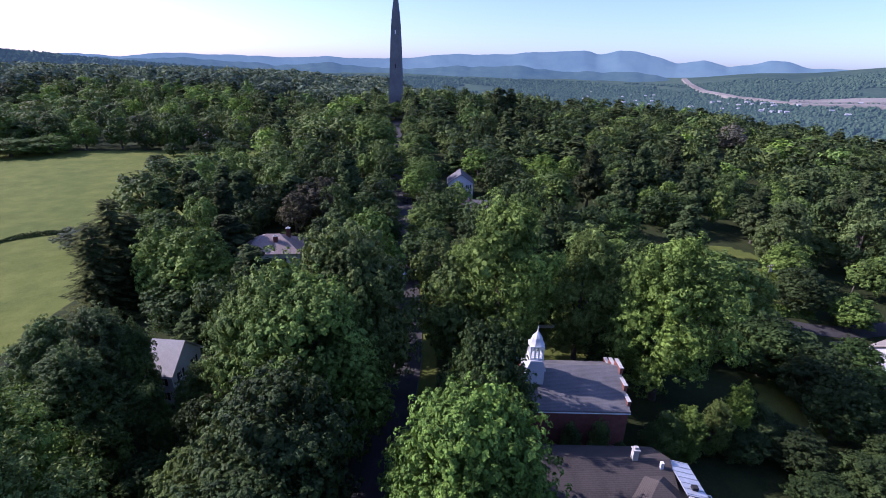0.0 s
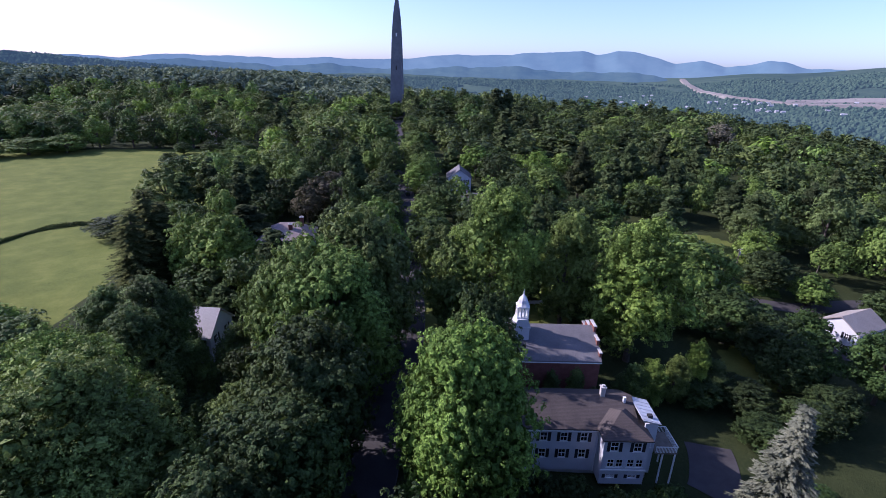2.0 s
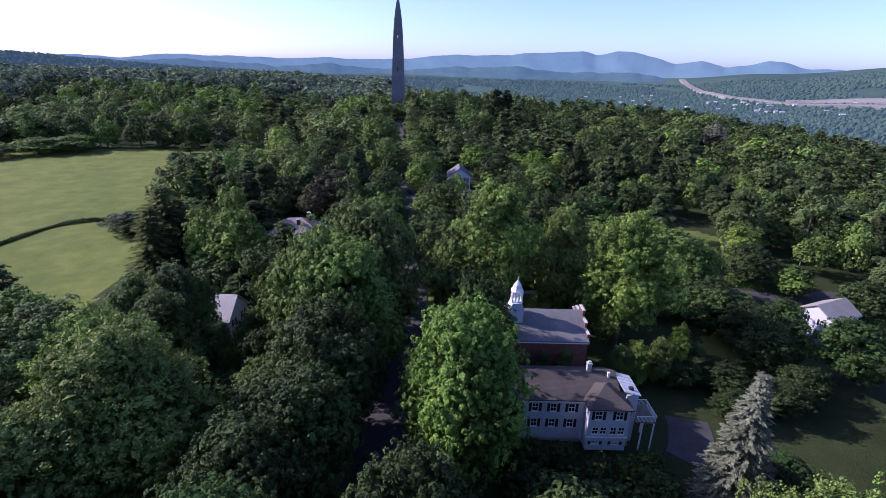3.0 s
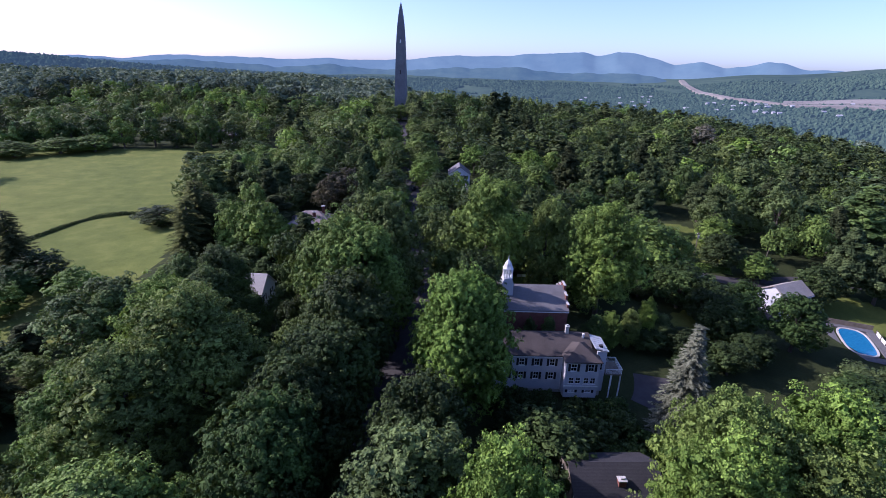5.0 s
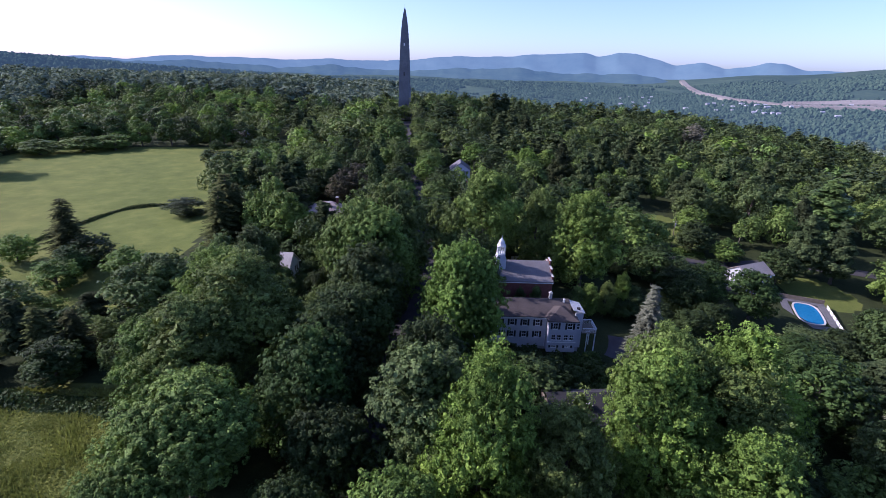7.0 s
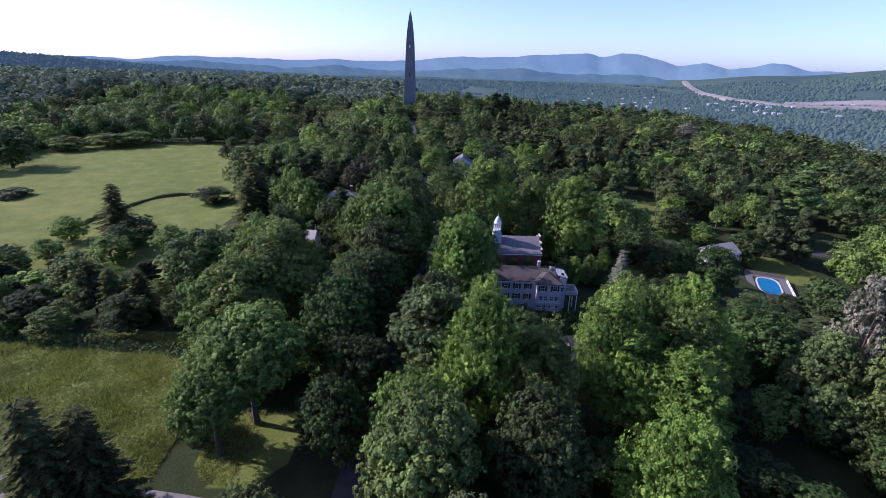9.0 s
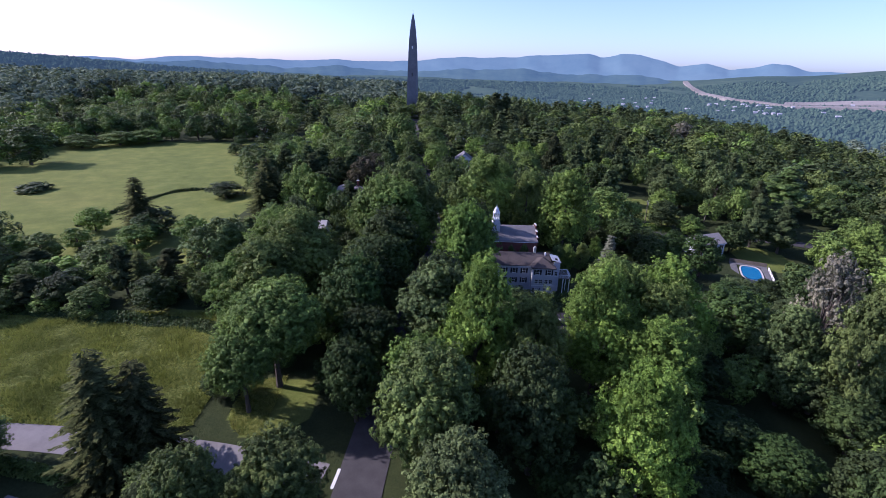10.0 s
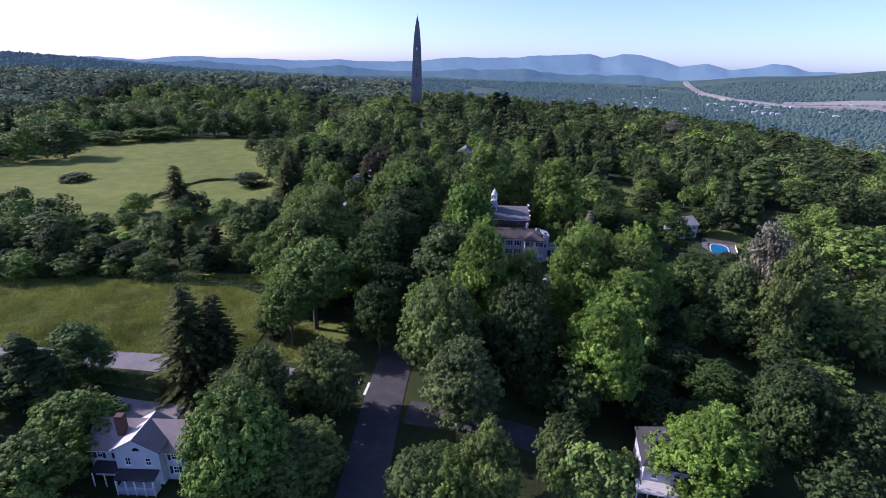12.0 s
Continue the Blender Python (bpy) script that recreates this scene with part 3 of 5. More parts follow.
SOUTH_TREES = [
    ("locust", "mid", 98, 127, 14.5, 6),
    ("willow", "mid", 128, 139, 25.1, 7),
    ("willow", "tall", 76, 3, 25.8, 7),
    ("oak", "half", 64, -39, 21.6, 6),
    ("snag", "dead", 85, 8, 37, 7),
    ("maple", "tall", 84, -5, 36.6, 6),
    ("maple", "near", -37.8, -40.5, 19.5, 5.5),
    ("maple", "near", -25.8, -35, 17, 6),
    ("maple", "near", -29, -58, 14.8, 6),
    ("maple", "near", -35.2, -58, 24, 7.5),
    ("maple", "half", -67.5, -58.5, 13.7, 6.5),
    ("willow", "tall", -81, -28, 14.4, 6),
    ("maple", "stemmed", -40.5, -11, 20.4, 6.5),
    ("maple", "near", -5.5, -13, 21, 6.6),
    ("oak", "near", -3.5, 17, 23.9, 6.8),
    ("oak", "near", -17.5, 1, 18.5, 6.5),
    ("oak", "near", -18.5, -13, 19, 5.5),
    ("oak", "mid", -113, 78, 11.8, 6),
    ("oak", "half", 70, 69, 13, 5),
]
MID_WOODS = [
    ("maple", "mid", -101.6, 163.8, 22, 9.9),
    ("maple", "mid", -114.6, 226.1, 18, 10),
    ("maple", "mid", -70.1, 201.3, 18, 9.5),
    ("maple", "mid", -111.3, 374, 18, 11),
    ("oak", "mid", -56.3, 218.2, 17, 7.9),
    ("maple", "mid", -36.1, 260.5, 24, 11),
    ("oak", "mid", -21.6, 203.6, 16, 6.3),
    ("maple", "mid", -7, 200, 16, 5.9),
    ("oak", "mid", -1.7, 165.1, 15, 6.2),
    ("maple", "mid", -12.7, 240.7, 18, 9.8),
    ("maple", "mid", -5.5, 301.6, 18, 10.4),
    ("maple", "mid", 16.9, 219.4, 17, 8),
    ("oak", "mid", 25.2, 201.2, 17, 8.4),
    ("oak", "mid", 39.2, 285.4, 19, 7.4),
    ("oak", "mid", 22.6, 282.5, 18, 7.3),
    ("maple", "mid", 22.2, 410.8, 22, 11),
    ("maple", "mid", 30, 412, 22, 9),
    ("maple", "mid", 3.8, 422, 22, 11),
    ("maple", "mid", -48, 396, 19, 8),
    ("oak", "mid", -25, 398, 19, 8),
    ("maple", "mid", -37, 405, 14, 6),
    ("oak", "mid", -60, 404, 18, 8),
]
MID_WOODS_EAST = [
    ("maple", "mid", 95.8, 369, 20, 11),
    ("maple", "mid", 86.9, 278.9, 20, 7.3),
    ("maple", "mid", 103.3, 298.8, 18, 10.4),
    ("maple", "mid", 130.4, 347, 20, 11),
    ("maple", "mid", 148.2, 336.5, 20, 11),
    ("maple", "mid", 167.1, 337.7, 20, 11),
    ("snag", "mid", 208.3, 356.7, 20, 11),
    ("maple", "mid", 199.8, 305.3, 20, 11),
    ("maple", "mid", 249.3, 332.1, 20, 11),
    ("maple", "mid", 269.2, 322.3, 20, 11),
    ("locust", "mid", 67.3, 261.2, 14, 6.9),
    ("locust", "mid", 46.2, 216.6, 17, 7.7),
    ("maple", "mid", 43.3, 178.1, 17, 7.5),
    ("maple", "mid", 208.8, 386.3, 20, 11),
]
PINES = [
    ("pine", "farpine", -88.5, 171.5, 20, 5.8),
    ("pine", "farpine", -66.9, 160.7, 18, 5.8),
    ("pine", "farpine", -33.6, 176.8, 20, 5.8),
    ("pine", "farpine", -68.2, 149.5, 18, 5.5),
    ("pine", "farpine", 57.3, 295.9, 22, 5.8),
    ("pine", "farpine", 44, 395, 28, 9),
    ("pine", "farpine", 54, 402, 26, 9),
    ("pine", "pine", 59.6, 192.4, 22, 5.8),
    ("pine", "pine", 83.6, 201.9, 24, 5.8),
    ("pine", "pine", 103.6, 216.5, 22, 5.8),
    ("pine", "farpine", 117.7, 211, 22, 5.8),
    ("pine", "pine", 110.1, 162.2, 18, 5.8),
    ("pine", "farpine", 70.2, 182, 20, 5.8),
    ("pine", "pine", 150.4, 168.5, 22, 5.8),
    ("pine", "pine", 134.2, 157.2, 20, 5.8),
    ("pine", "farpine", 94.3, 179.9, 22, 5.8),
]
DARK_TREES = [
    ("copper", "mid", -40.2, 162.4, 15, 8.4),
    ("copper", "mid", -46, 151, 14, 5.6),
    ("oak", "mid", -57.9, 159, 14, 6.8),
    ("oak", "mid", -59, 145.6, 13, 5.4),
    ("oak", "mid", -23, 146, 16, 6.3),
    ("oak", "mid", -15.3, 140.9, 15, 4.8),
    ("willow", "mid", -29.9, 134.6, 14, 5.9),
    ("locust", "mid", -55.7, 101.6, 20, 7.8),
    ("locust", "mid", -63.6, 104.2, 20, 6.7),
    ("locust", "mid", -49.8, 100.6, 17, 5.9),
    ("spruce", "spruce", -77.1, 109.5, 26, 9.6),
    ("spruce", "spruce", -76.4, 101, 23, 9),
    ("spruce", "spruce", -75.8, 114, 21, 7.9),
    ("oak", "mid", -67.5, 107.1, 14, 4.2),
]
FIELD_SIDE = [
    ("oak", "mid", -266, 216, 25, 14),
    ("maple", "mid", -280.8, 200.7, 22, 11),
    ("maple", "mid", -280, 282, 11, 14),
    ("maple", "mid", -262, 300, 11, 15),
    ("maple", "mid", -246, 311, 12, 13),
    ("maple", "mid", -309.2, 499.4, 22, 11),
    ("oak", "mid", -283.4, 494.8, 20, 11),
    ("maple", "mid", -284, 410.9, 22, 11),
    ("maple", "mid", -205.4, 360.7, 12, 11),
    ("oak", "mid", -175.9, 354, 12, 11),
    ("oak", "mid", -158.8, 273.4, 9, 6.7),
    ("oak", "mid", -124.1, 220.2, 17, 11),
    ("maple", "mid", -100.8, 214.1, 19, 11),
    ("oak", "mid", -112.6, 148.3, 8, 9.3),
    ("spruce", "spruce", -121.5, 91, 23.5, 8.5),
    ("oak", "mid", -113.7, 88.8, 12, 8.6),
    ("maple", "mid", -112, 71, 10, 6.8),
    ("oak", "bush", -211.9, 150.2, 4, 7.9),
]
MEADOW_EDGE = [
    ("maple", "mid", -143.8, 45.8, 14, 11),
    ("maple", "mid", -136.9, 60.7, 10, 6.5),
    ("locust", "mid", -140.9, 92.3, 10, 10),
    ("maple", "mid", -133.8, 72.4, 8, 6.9),
    ("maple", "mid", -110, 52.3, 12, 9.3),
    ("spruce", "spruce", -86.9, 33.8, 15, 5.5),
    ("spruce", "spruce", -79.8, 34.3, 14, 5.1),
    ("maple", "mid", -93.2, 75.7, 12, 6.4),
    ("willow", "mid", -76.6, 52.4, 15, 7.2),
    ("willow", "half", -73.1, 59.9, 16, 7.4),
    ("locust", "bush", -120.3, 50.2, 6, 8.2),
    ("maple", "bush", -127.9, 43.3, 6, 8),
    ("maple", "mid", -133.5, 20.3, 10, 7.7),
    ("maple", "mid", -119.7, 21.9, 8, 7.9),
    ("maple", "mid", -108.1, 25.3, 7, 6.3),
    ("maple", "mid", -96.2, 23.7, 8, 6.2),
    ("maple", "mid", -153.1, 41.2, 13, 6.8),
]
SOUTH_WEST = [
    ("pine", "pine", -85.5, -36.4, 14, 5.8),
    ("maple", "half", -66.2, -48.4, 14, 6.3),
    ("maple", "half", -68.6, -55.2, 10, 6.4),
    ("maple", "near", -26, -53.5, 13, 6.9),
    ("oak", "near", -35.7, -46.9, 14, 6.4),
]
SOUTH_EAST = [
    ("locust", "tall", 4.6, -57.7, 20, 5.1),
    ("maple", "near", -1.2, -59.3, 15, 4.2),
    ("willow", "near", 17.8, -50.6, 16, 4.3),
    ("locust", "bush", 32.5, -43.7, 5, 2.7),
    ("locust", "near", 44, -49, 21, 8.4),
    ("oak", "half", 70.5, -31, 18, 6.9),
    ("oak", "near", 53, -14, 11, 7.0),
    ("oak", "near", 60, -21, 11, 7.0),
    ("oak", "near", 42, -31, 10, 6.0),
    ("oak", "near", 51, -37, 11, 6.0),
    ("oak", "mid", 90.6, -2.3, 20, 9.5),
    ("locust", "mid", 104.5, -2.3, 22, 8.7),
    ("oak", "mid", 76.2, -41.2, 18, 6.3),
    ("oak", "mid", 78.6, 3.9, 18, 7.6),
    ("oak", "mid", 75.5, 24, 18, 8.7),
    ("maple", "mid", 138.8, 42.5, 22, 11),
    ("oak", "mid", 81.8, 0.3, 15, 7.5),
    ("willow", "near", -6.4, -58.3, 14, 4.8),
]
EAST = [
    ("oak", "half", 67.6, 87, 14, 6.8),
    ("pine", "pine", 125.8, 101.5, 20, 5.8),
    ("pine", "pine", 134.8, 97.9, 20, 5.8),
    ("oak", "half", 86, 86, 11, 4.8),
    ("maple", "mid", 102.3, 107.2, 10, 5.5),
    ("oak", "mid", 76.3, 71.4, 13, 5.3),
    ("oak", "half", 69.8, 76.1, 11, 4.6),
    ("willow", "pine", 163.2, 142.2, 22, 11),
    ("pine", "pine", 141.6, 128.2, 18, 5.8),
    ("maple", "mid", 114.8, 145.2, 15, 11),
    ("maple", "mid", 63.3, 103.5, 20, 10.3),
    ("oak", "mid", 206.2, 158.8, 18, 11),
    ("maple", "mid", 286.4, 223.7, 20, 11),
    ("oak", "half", 73.8, 78.6, 12, 6.2),
    ("oak", "half", 87.5, 66.6, 15.5, 6.2),
    ("willow", "tall", 103, 139, 23, 6.5),
]
BIRCHES = [
    ("willow", "tall", -36.9, 64.3, 13, 3.5),
    ("maple", "mid", -45.5, 109.1, 9, 5.4),
    ("locust", "mid", -35.6, 105.7, 10, 5.9),
    ("locust", "mid", -50.4, 106.2, 9, 4.6),
    ("willow", "tall", 33.8, 60.5, 8, 2.2),
    ("willow", "tall", 36.1, 60.7, 10, 2.6),
    ("locust", "tall", 39.1, 61, 11, 3),
    ("locust", "tall", 44.5, 62.9, 11, 2.6),
    ("locust", "tall", 49.6, 65.6, 13, 2.7),
    ("willow", "tall", 53, 64.9, 9, 2.7),
    ("willow", "tall", 19.9, 56.3, 11, 1.7),
    ("willow", "tall", 24.1, 56.3, 11.5, 1.9),
    ("willow", "tall", 27.3, 56.3, 8, 1.7),
    ("willow", "tall", 14.5, 84.6, 12, 3.3),
]
HOUSE_SIDE = [
    ("willow", "tall", -60, 64.7, 20, 5.1),
    ("willow", "tall", -51.8, 64.4, 22, 5.4),
    ("willow", "tall", -47.8, 65.8, 19, 3.9),
    ("oak", "half", -54.9, 53.5, 15, 4.5),
    ("maple", "half", -44.9, 50.9, 12, 4),
    ("willow", "tall", -41.2, 58.7, 13, 3.2),
    ("oak", "half", -32.2, 55.3, 14, 3.5),
    ("copper", "half", -29.9, 60.5, 12, 3.8),
    ("maple", "near", -26.6, 44.6, 16, 6.2),
]
for rows, group in (
    (AVENUE_TREES, "trees along the avenue"), (AVENUE_TREES_EAST, "trees along the avenue"), (SOUTH_TREES, "trees by the crossroads"), (MID_WOODS, "trees below the monument"),
    (MID_WOODS_EAST, "trees below the monument"), (PINES, "pines behind the lawns"), (DARK_TREES, "trees behind the houses"), (FIELD_SIDE, "trees round the field"),
    (MEADOW_EDGE, "trees at the meadow's edge"), (SOUTH_WEST, "trees by the crossroads"), (SOUTH_EAST, "trees by the crossroads"), (EAST, "trees round the east lawns"),
    (BIRCHES, "young birches by the houses"), (HOUSE_SIDE, "trees behind the houses"),
):
    for kind, form, x, y, h, r in rows:
        tree("bush" if form == "bush" else kind, "airy" if kind == "locust" and form in ("near", "tall", "great") and h > 15 else form, x, y, h, r, group, kind)
PLACED = [(x, y, r) for rows in (AVENUE_TREES, AVENUE_TREES_EAST, SOUTH_TREES, MID_WOODS, MID_WOODS_EAST, PINES, DARK_TREES, FIELD_SIDE, MEADOW_EDGE, SOUTH_WEST, SOUTH_EAST, EAST, BIRCHES, HOUSE_SIDE) for _, _, x, y, _, r in rows]
for x, y, h, r in ((-57.6, -27, 25.0, 9.0), (-53.0, -24, 21.5, 6.8)):
    tree("spruce", "spruce", x, y, h, r, "twin spruces by the side road")
tree("blue_spruce", "dense", 42.6, 32, 26.2, 6.0)
for x, y, h, r in ((12, 40.2, 4.6, 2.8), (16, 40.6, 4.2, 2.4), (20.5, 40.4, 4.4, 2.6), (30.5, 38.4, 4.0, 2.4), (35, 40.5, 3.4, 2.2), (26, 38.6, 4.2, 2.6), (14, 34, 5.5, 3.6), (19, 31, 6.0, 4.0), (24, 34, 5.0, 3.4), (28.5, 31, 6.0, 4.0), (33.5, 35, 5.0, 3.4), (36, 29, 6.0, 3.8), (22.5, 27.5, 5.0, 3.2), (32, 27, 5.0, 3.2), (17, 26, 6.0, 3.8)):
    tree("bush", "bush", x, y, h, r, "shrubs before the white house", "oak")
for x, y, h, r in ((-152, 312, 11, 7), (-140, 318, 12, 7), (-172, 316, 9, 6), (-130, 302, 13, 7), (-118, 286, 14, 7)):
    tree("oak", "mid", x, y, h, r, "trees round the field")
    PLACED.append((x, y, r))
for k in range(12):
    x = -330 + 15.5 * k + 4 * math.sin(7.3 * k)
    y = 342 + 0.2 * (x + 190) + 5 * math.sin(3.1 * k)
    tree("oak" if k % 3 else "maple", "mid", x, y, 22 + 3 * math.sin(2.7 * k), 9.5 + math.sin(4.9 * k), "trees round the field")
    PLACED.append((x, y, 9.0))
for k in range(9):
    x, y = -150 + 11.5 * k + 3 * math.sin(5.7 * k), 31 + 0.1 * k + 4 * math.sin(2.9 * k)
    tree(("oak", "pine", "oak", "maple")[k % 4], "farpine" if k % 4 == 1 else "half", x, y, 12 + 3 * math.sin(4.1 * k), 4.8 + math.sin(3.3 * k), "trees at the meadow's edge")
    PLACED.append((x, y, 5.0))
for x, y, h, r in ((55, 38, 6.5, 4.2), (56, 53, 6, 4.2), (65, 55, 8, 4.6), (49, 63, 6, 4.0), (58, 62, 7, 4.4), (73, 60, 8, 4.6), (44, 24, 5, 3.6), (101, 50, 7.5, 4.2), (97, 44, 8.5, 4.4), (105, 52, 6.0, 3.6)):
    tree("oak", "half", x, y, h, r, "small trees round the white house's lawn")
    PLACED.append((x, y, r))
for x, y, h, r in ((-61, -60, 4.0, 2.6), (-56.5, -61, 3.2, 2.2), (-51, -60.5, 3.4, 2.4), (-82, -35, 7, 4.2), (-78, -41, 6, 3.8), (-89, -38, 8, 4.4), (-73, -43, 5.5, 3.4), (-95, -33, 7, 4.2)):
    tree("bush" if h < 5 else "oak", "bush" if h < 5 else "half", x, y, h, r, "shrubs round the gabled house", "oak" if h < 5 else "maple")
    PLACED.append((x, y, r))
PLACED += [(-54, -27, 4), (-49, -25, 4), (41, 31, 4)]

# ---- roads ----
AVENUE = [(-22, -140), (-16.5, -60), (-15.5, -30), (-11.5, 20), (-6.8, 85), (-13.0, 165), (-17, 205), (-30, 340), (-36, 400)]
WEST_ROAD = [(-20, -27), (-45, -22), (-76, -20), (-100, -20.5), (-140, -24), (-240, -40)]
EAST_ROAD = [(-12, -33), (5, -36), (18, -38.5), (30, -44), (33, -60), (30, -90)]
LANE = [(62, 118), (82, 109), (98, 105), (120, 110), (150, 108), (200, 96)]
DRIVE = [(96, 104), (97, 92), (94, 80)]
YARD = [(-74, -35), (-66, -37), (-54, -36.5)]


def along(line, step=2.5):
    """Evenly spaced points on a smooth line through the given ones, with the way to the right of it."""
    p = np.array(line, float)
    s = np.concatenate([[0], np.cumsum(np.hypot(*np.diff(p, axis=0).T))])
    k = np.arange(0, s[-1], 0.5)
    q = np.stack([np.interp(k, s, p[:, 0]), np.interp(k, s, p[:, 1])], -1)
    w = 15
    pad = np.concatenate([np.repeat(q[:1], w, 0), q, np.repeat(q[-1:], w, 0)])
    q = np.stack([np.convolve(pad[:, i], np.ones(2 * w + 1) / (2 * w + 1), "valid") for i in (0, 1)], -1)[:: int(step / 0.5)]
    t = unit(np.gradient(q, axis=0))
    return q, np.stack([t[:, 1], -t[:, 0]], -1)


def ribbon(line, left, right, lift, thick=0.25, step=2.5):
    """A strip of paving that follows the ground, with edges that go down into it."""
    q, n = along(line, step)
    bm = bmesh.new()
    rows = []
    for (x, y), (u, v) in zip(q, n):
        row = []
        for s in np.linspace(left, right, 5):
            a, b = x + u * s, y + v * s
            row.append(bm.verts.new((a, b, high(a, b) + lift)))
        lo = [bm.verts.new((row[i].co.x, row[i].co.y, row[i].co.z - thick)) for i in (0, -1)]
        rows.append([lo[0], *row, lo[1]])
    for a, b in zip(rows, rows[1:]):
        for i in range(6):
            bm.faces.new((a[i], a[i + 1], b[i + 1], b[i]))
    bmesh.ops.recalc_face_normals(bm, faces=bm.faces)
    return bm


solid("road_avenue", ribbon(AVENUE, -4.2, 4.2, 0.10), SHADED_ASPHALT, "grey asphalt avenue shaded by tall trees", "road", kind="structure")
solid("road_west", ribbon(WEST_ROAD, -3.2, 3.2, 0.06), PALE_ASPHALT, "grey asphalt side road past the meadow", "road", kind="structure")
solid("road_east", ribbon(EAST_ROAD, -3.4, 3.4, 0.07), SHADED_ASPHALT, "shaded asphalt side road below the trees", "road", kind="structure")
solid("road_lane", ribbon(LANE, -2.4, 2.4, 0.06), SHADED_ASPHALT, "pale asphalt lane by the lawns", "road", kind="structure")
solid("road_drive", ribbon(DRIVE, -2.2, 2.2, 0.09), SHADED_ASPHALT, "asphalt driveway beside the white house", "road", kind="structure")
solid("road_court", ribbon([(41, 40.5), (46, 46), (47, 56)], -3.8, 3.8, 0.08), SHADED_ASPHALT, "asphalt court beside the white house", "road", kind="structure")
solid("road_yard", ribbon(YARD, -3.2, 3.2, 0.11), PALE_ASPHALT, "asphalt forecourt behind the gabled house", "road", kind="structure")
KERB = surface("worn_kerb", (0.075, 0.07, 0.068), (0.14, 0.135, 0.13), 0.6, 0.9, 0.3, 9.0)
for side in (-1, 1):
    solid("kerb", ribbon(AVENUE[3:], 4.2 * side, 4.36 * side, 0.17, 0.4), KERB, "grey concrete kerb along the avenue", "kerb", kind="structure")


def bar(x, y, angle, length, width, lift):
    """A flat painted bar on the road."""
    c, s = math.cos(radians(angle)), math.sin(radians(angle))
    bm = bmesh.new()
    top = []
    for u, v in ((-1, -1), (1, -1), (1, 1), (-1, 1)):
        a, b = x + u * length / 2 * c - v * width / 2 * s, y + u * length / 2 * s + v * width / 2 * c
        top.append(bm.verts.new((a, b, high(a, b) + lift)))
    low = [bm.verts.new(v.co - Vector((0, 0, 0.02))) for v in top]
    bm.faces.new(top)
    for i in range(4):
        bm.faces.new((top[i - 1], low[i - 1], low[i], top[i]))
    bmesh.ops.recalc_face_normals(bm, faces=bm.faces)
    return bm


PAINT = surface("white_road_paint", (0.55, 0.55, 0.54), (0.75, 0.75, 0.73), 2.0, 0.7, 0.2, 15.0)
solid("stop_line", bar(-19.6, -26.6, 83, 4.2, 0.55, 0.112), PAINT, "white painted stop line at the side road", "road marking", kind="structure")


for k in range(17):
    y = 108 + 13.5 * k
    for side in (-1, 1):
        x = np.interp(y, [q[1] for q in AVENUE], [q[0] for q in AVENUE]) + side * (8.0 + 1.3 * math.sin(3.7 * k + side))
        if all(math.hypot(x - u, y - v) > 5 for u, v, _ in PLACED) and not (side > 0 and (165 < y < 182 or 195 < y < 210)):
            tree(("maple", "oak", "maple")[k % 3], "mid", x, y, 14 + 3 * math.sin(5.1 * k + side), 6.2 + math.sin(2.3 * k), "trees along the avenue")
            PLACED.append((x, y, 6.0))


# ---- woods that nobody could count ----
POINTS = {}


def dist_to(line, x, y):
    if line[0] not in POINTS:
        POINTS[line[0]] = along(line, 4.0)[0]
    q = POINTS[line[0]]
    return np.min(np.hypot(q[:, 0] - x, q[:, 1] - y))


HOUSES = [(20, 48, 16), (20, 65, 13), (100, 90, 11), (95, 80, 8), (-49, 73, 9), (-47, 131, 12), (-52, -51, 11), (40, -44, 8), (26, 18, 10), (7, 200, 12), (12, 172, 8), (-176, 370, 15), (68, -10, 10), (67, -22, 7), (104, 64, 8), (97, 56, 6), (109, 70, 8), (-168, 352, 8), (83, 188, 6), (8, 290, 10), (118, 76, 14), (44, 46, 10), (52, 44, 10), (40, 60, 9), (50, 62, 9), (60, 40, 9), (63, 33, 12), (71, 40, 9), (28, 34, 8), (38, 38, 8), (-45, 66, 6), (112, 68, 9), (106, 80, 9), (110, 74, 13), (108, 66, 8), (-42, 112, 12), (-41, 62, 9), (-35, -10, 10), (80, 118, 10), (86, 127, 9), (85, 92, 10), (94, 76, 7), (-72, 190, 10)]


def free(x, y, gap):
    if (y < -125) or (-45 < x < 45 and y < -70):
        return False
    if in_field(np.array(x), np.array(y)) or any(math.hypot(x - a, y - b) < r for a, b, r in HOUSES):
        return False
    for line, w in ((AVENUE, 9), (WEST_ROAD, 8), (EAST_ROAD, 7), (LANE, 6), (YARD, 8)):
        if dist_to(line, x, y) < w:
            return False
    return all(math.hypot(x - a, y - b) > gap * 0.6 + 0.56 * r for a, b, r in PLACED)


rng = random.Random(5)
LEFT_OVER = []


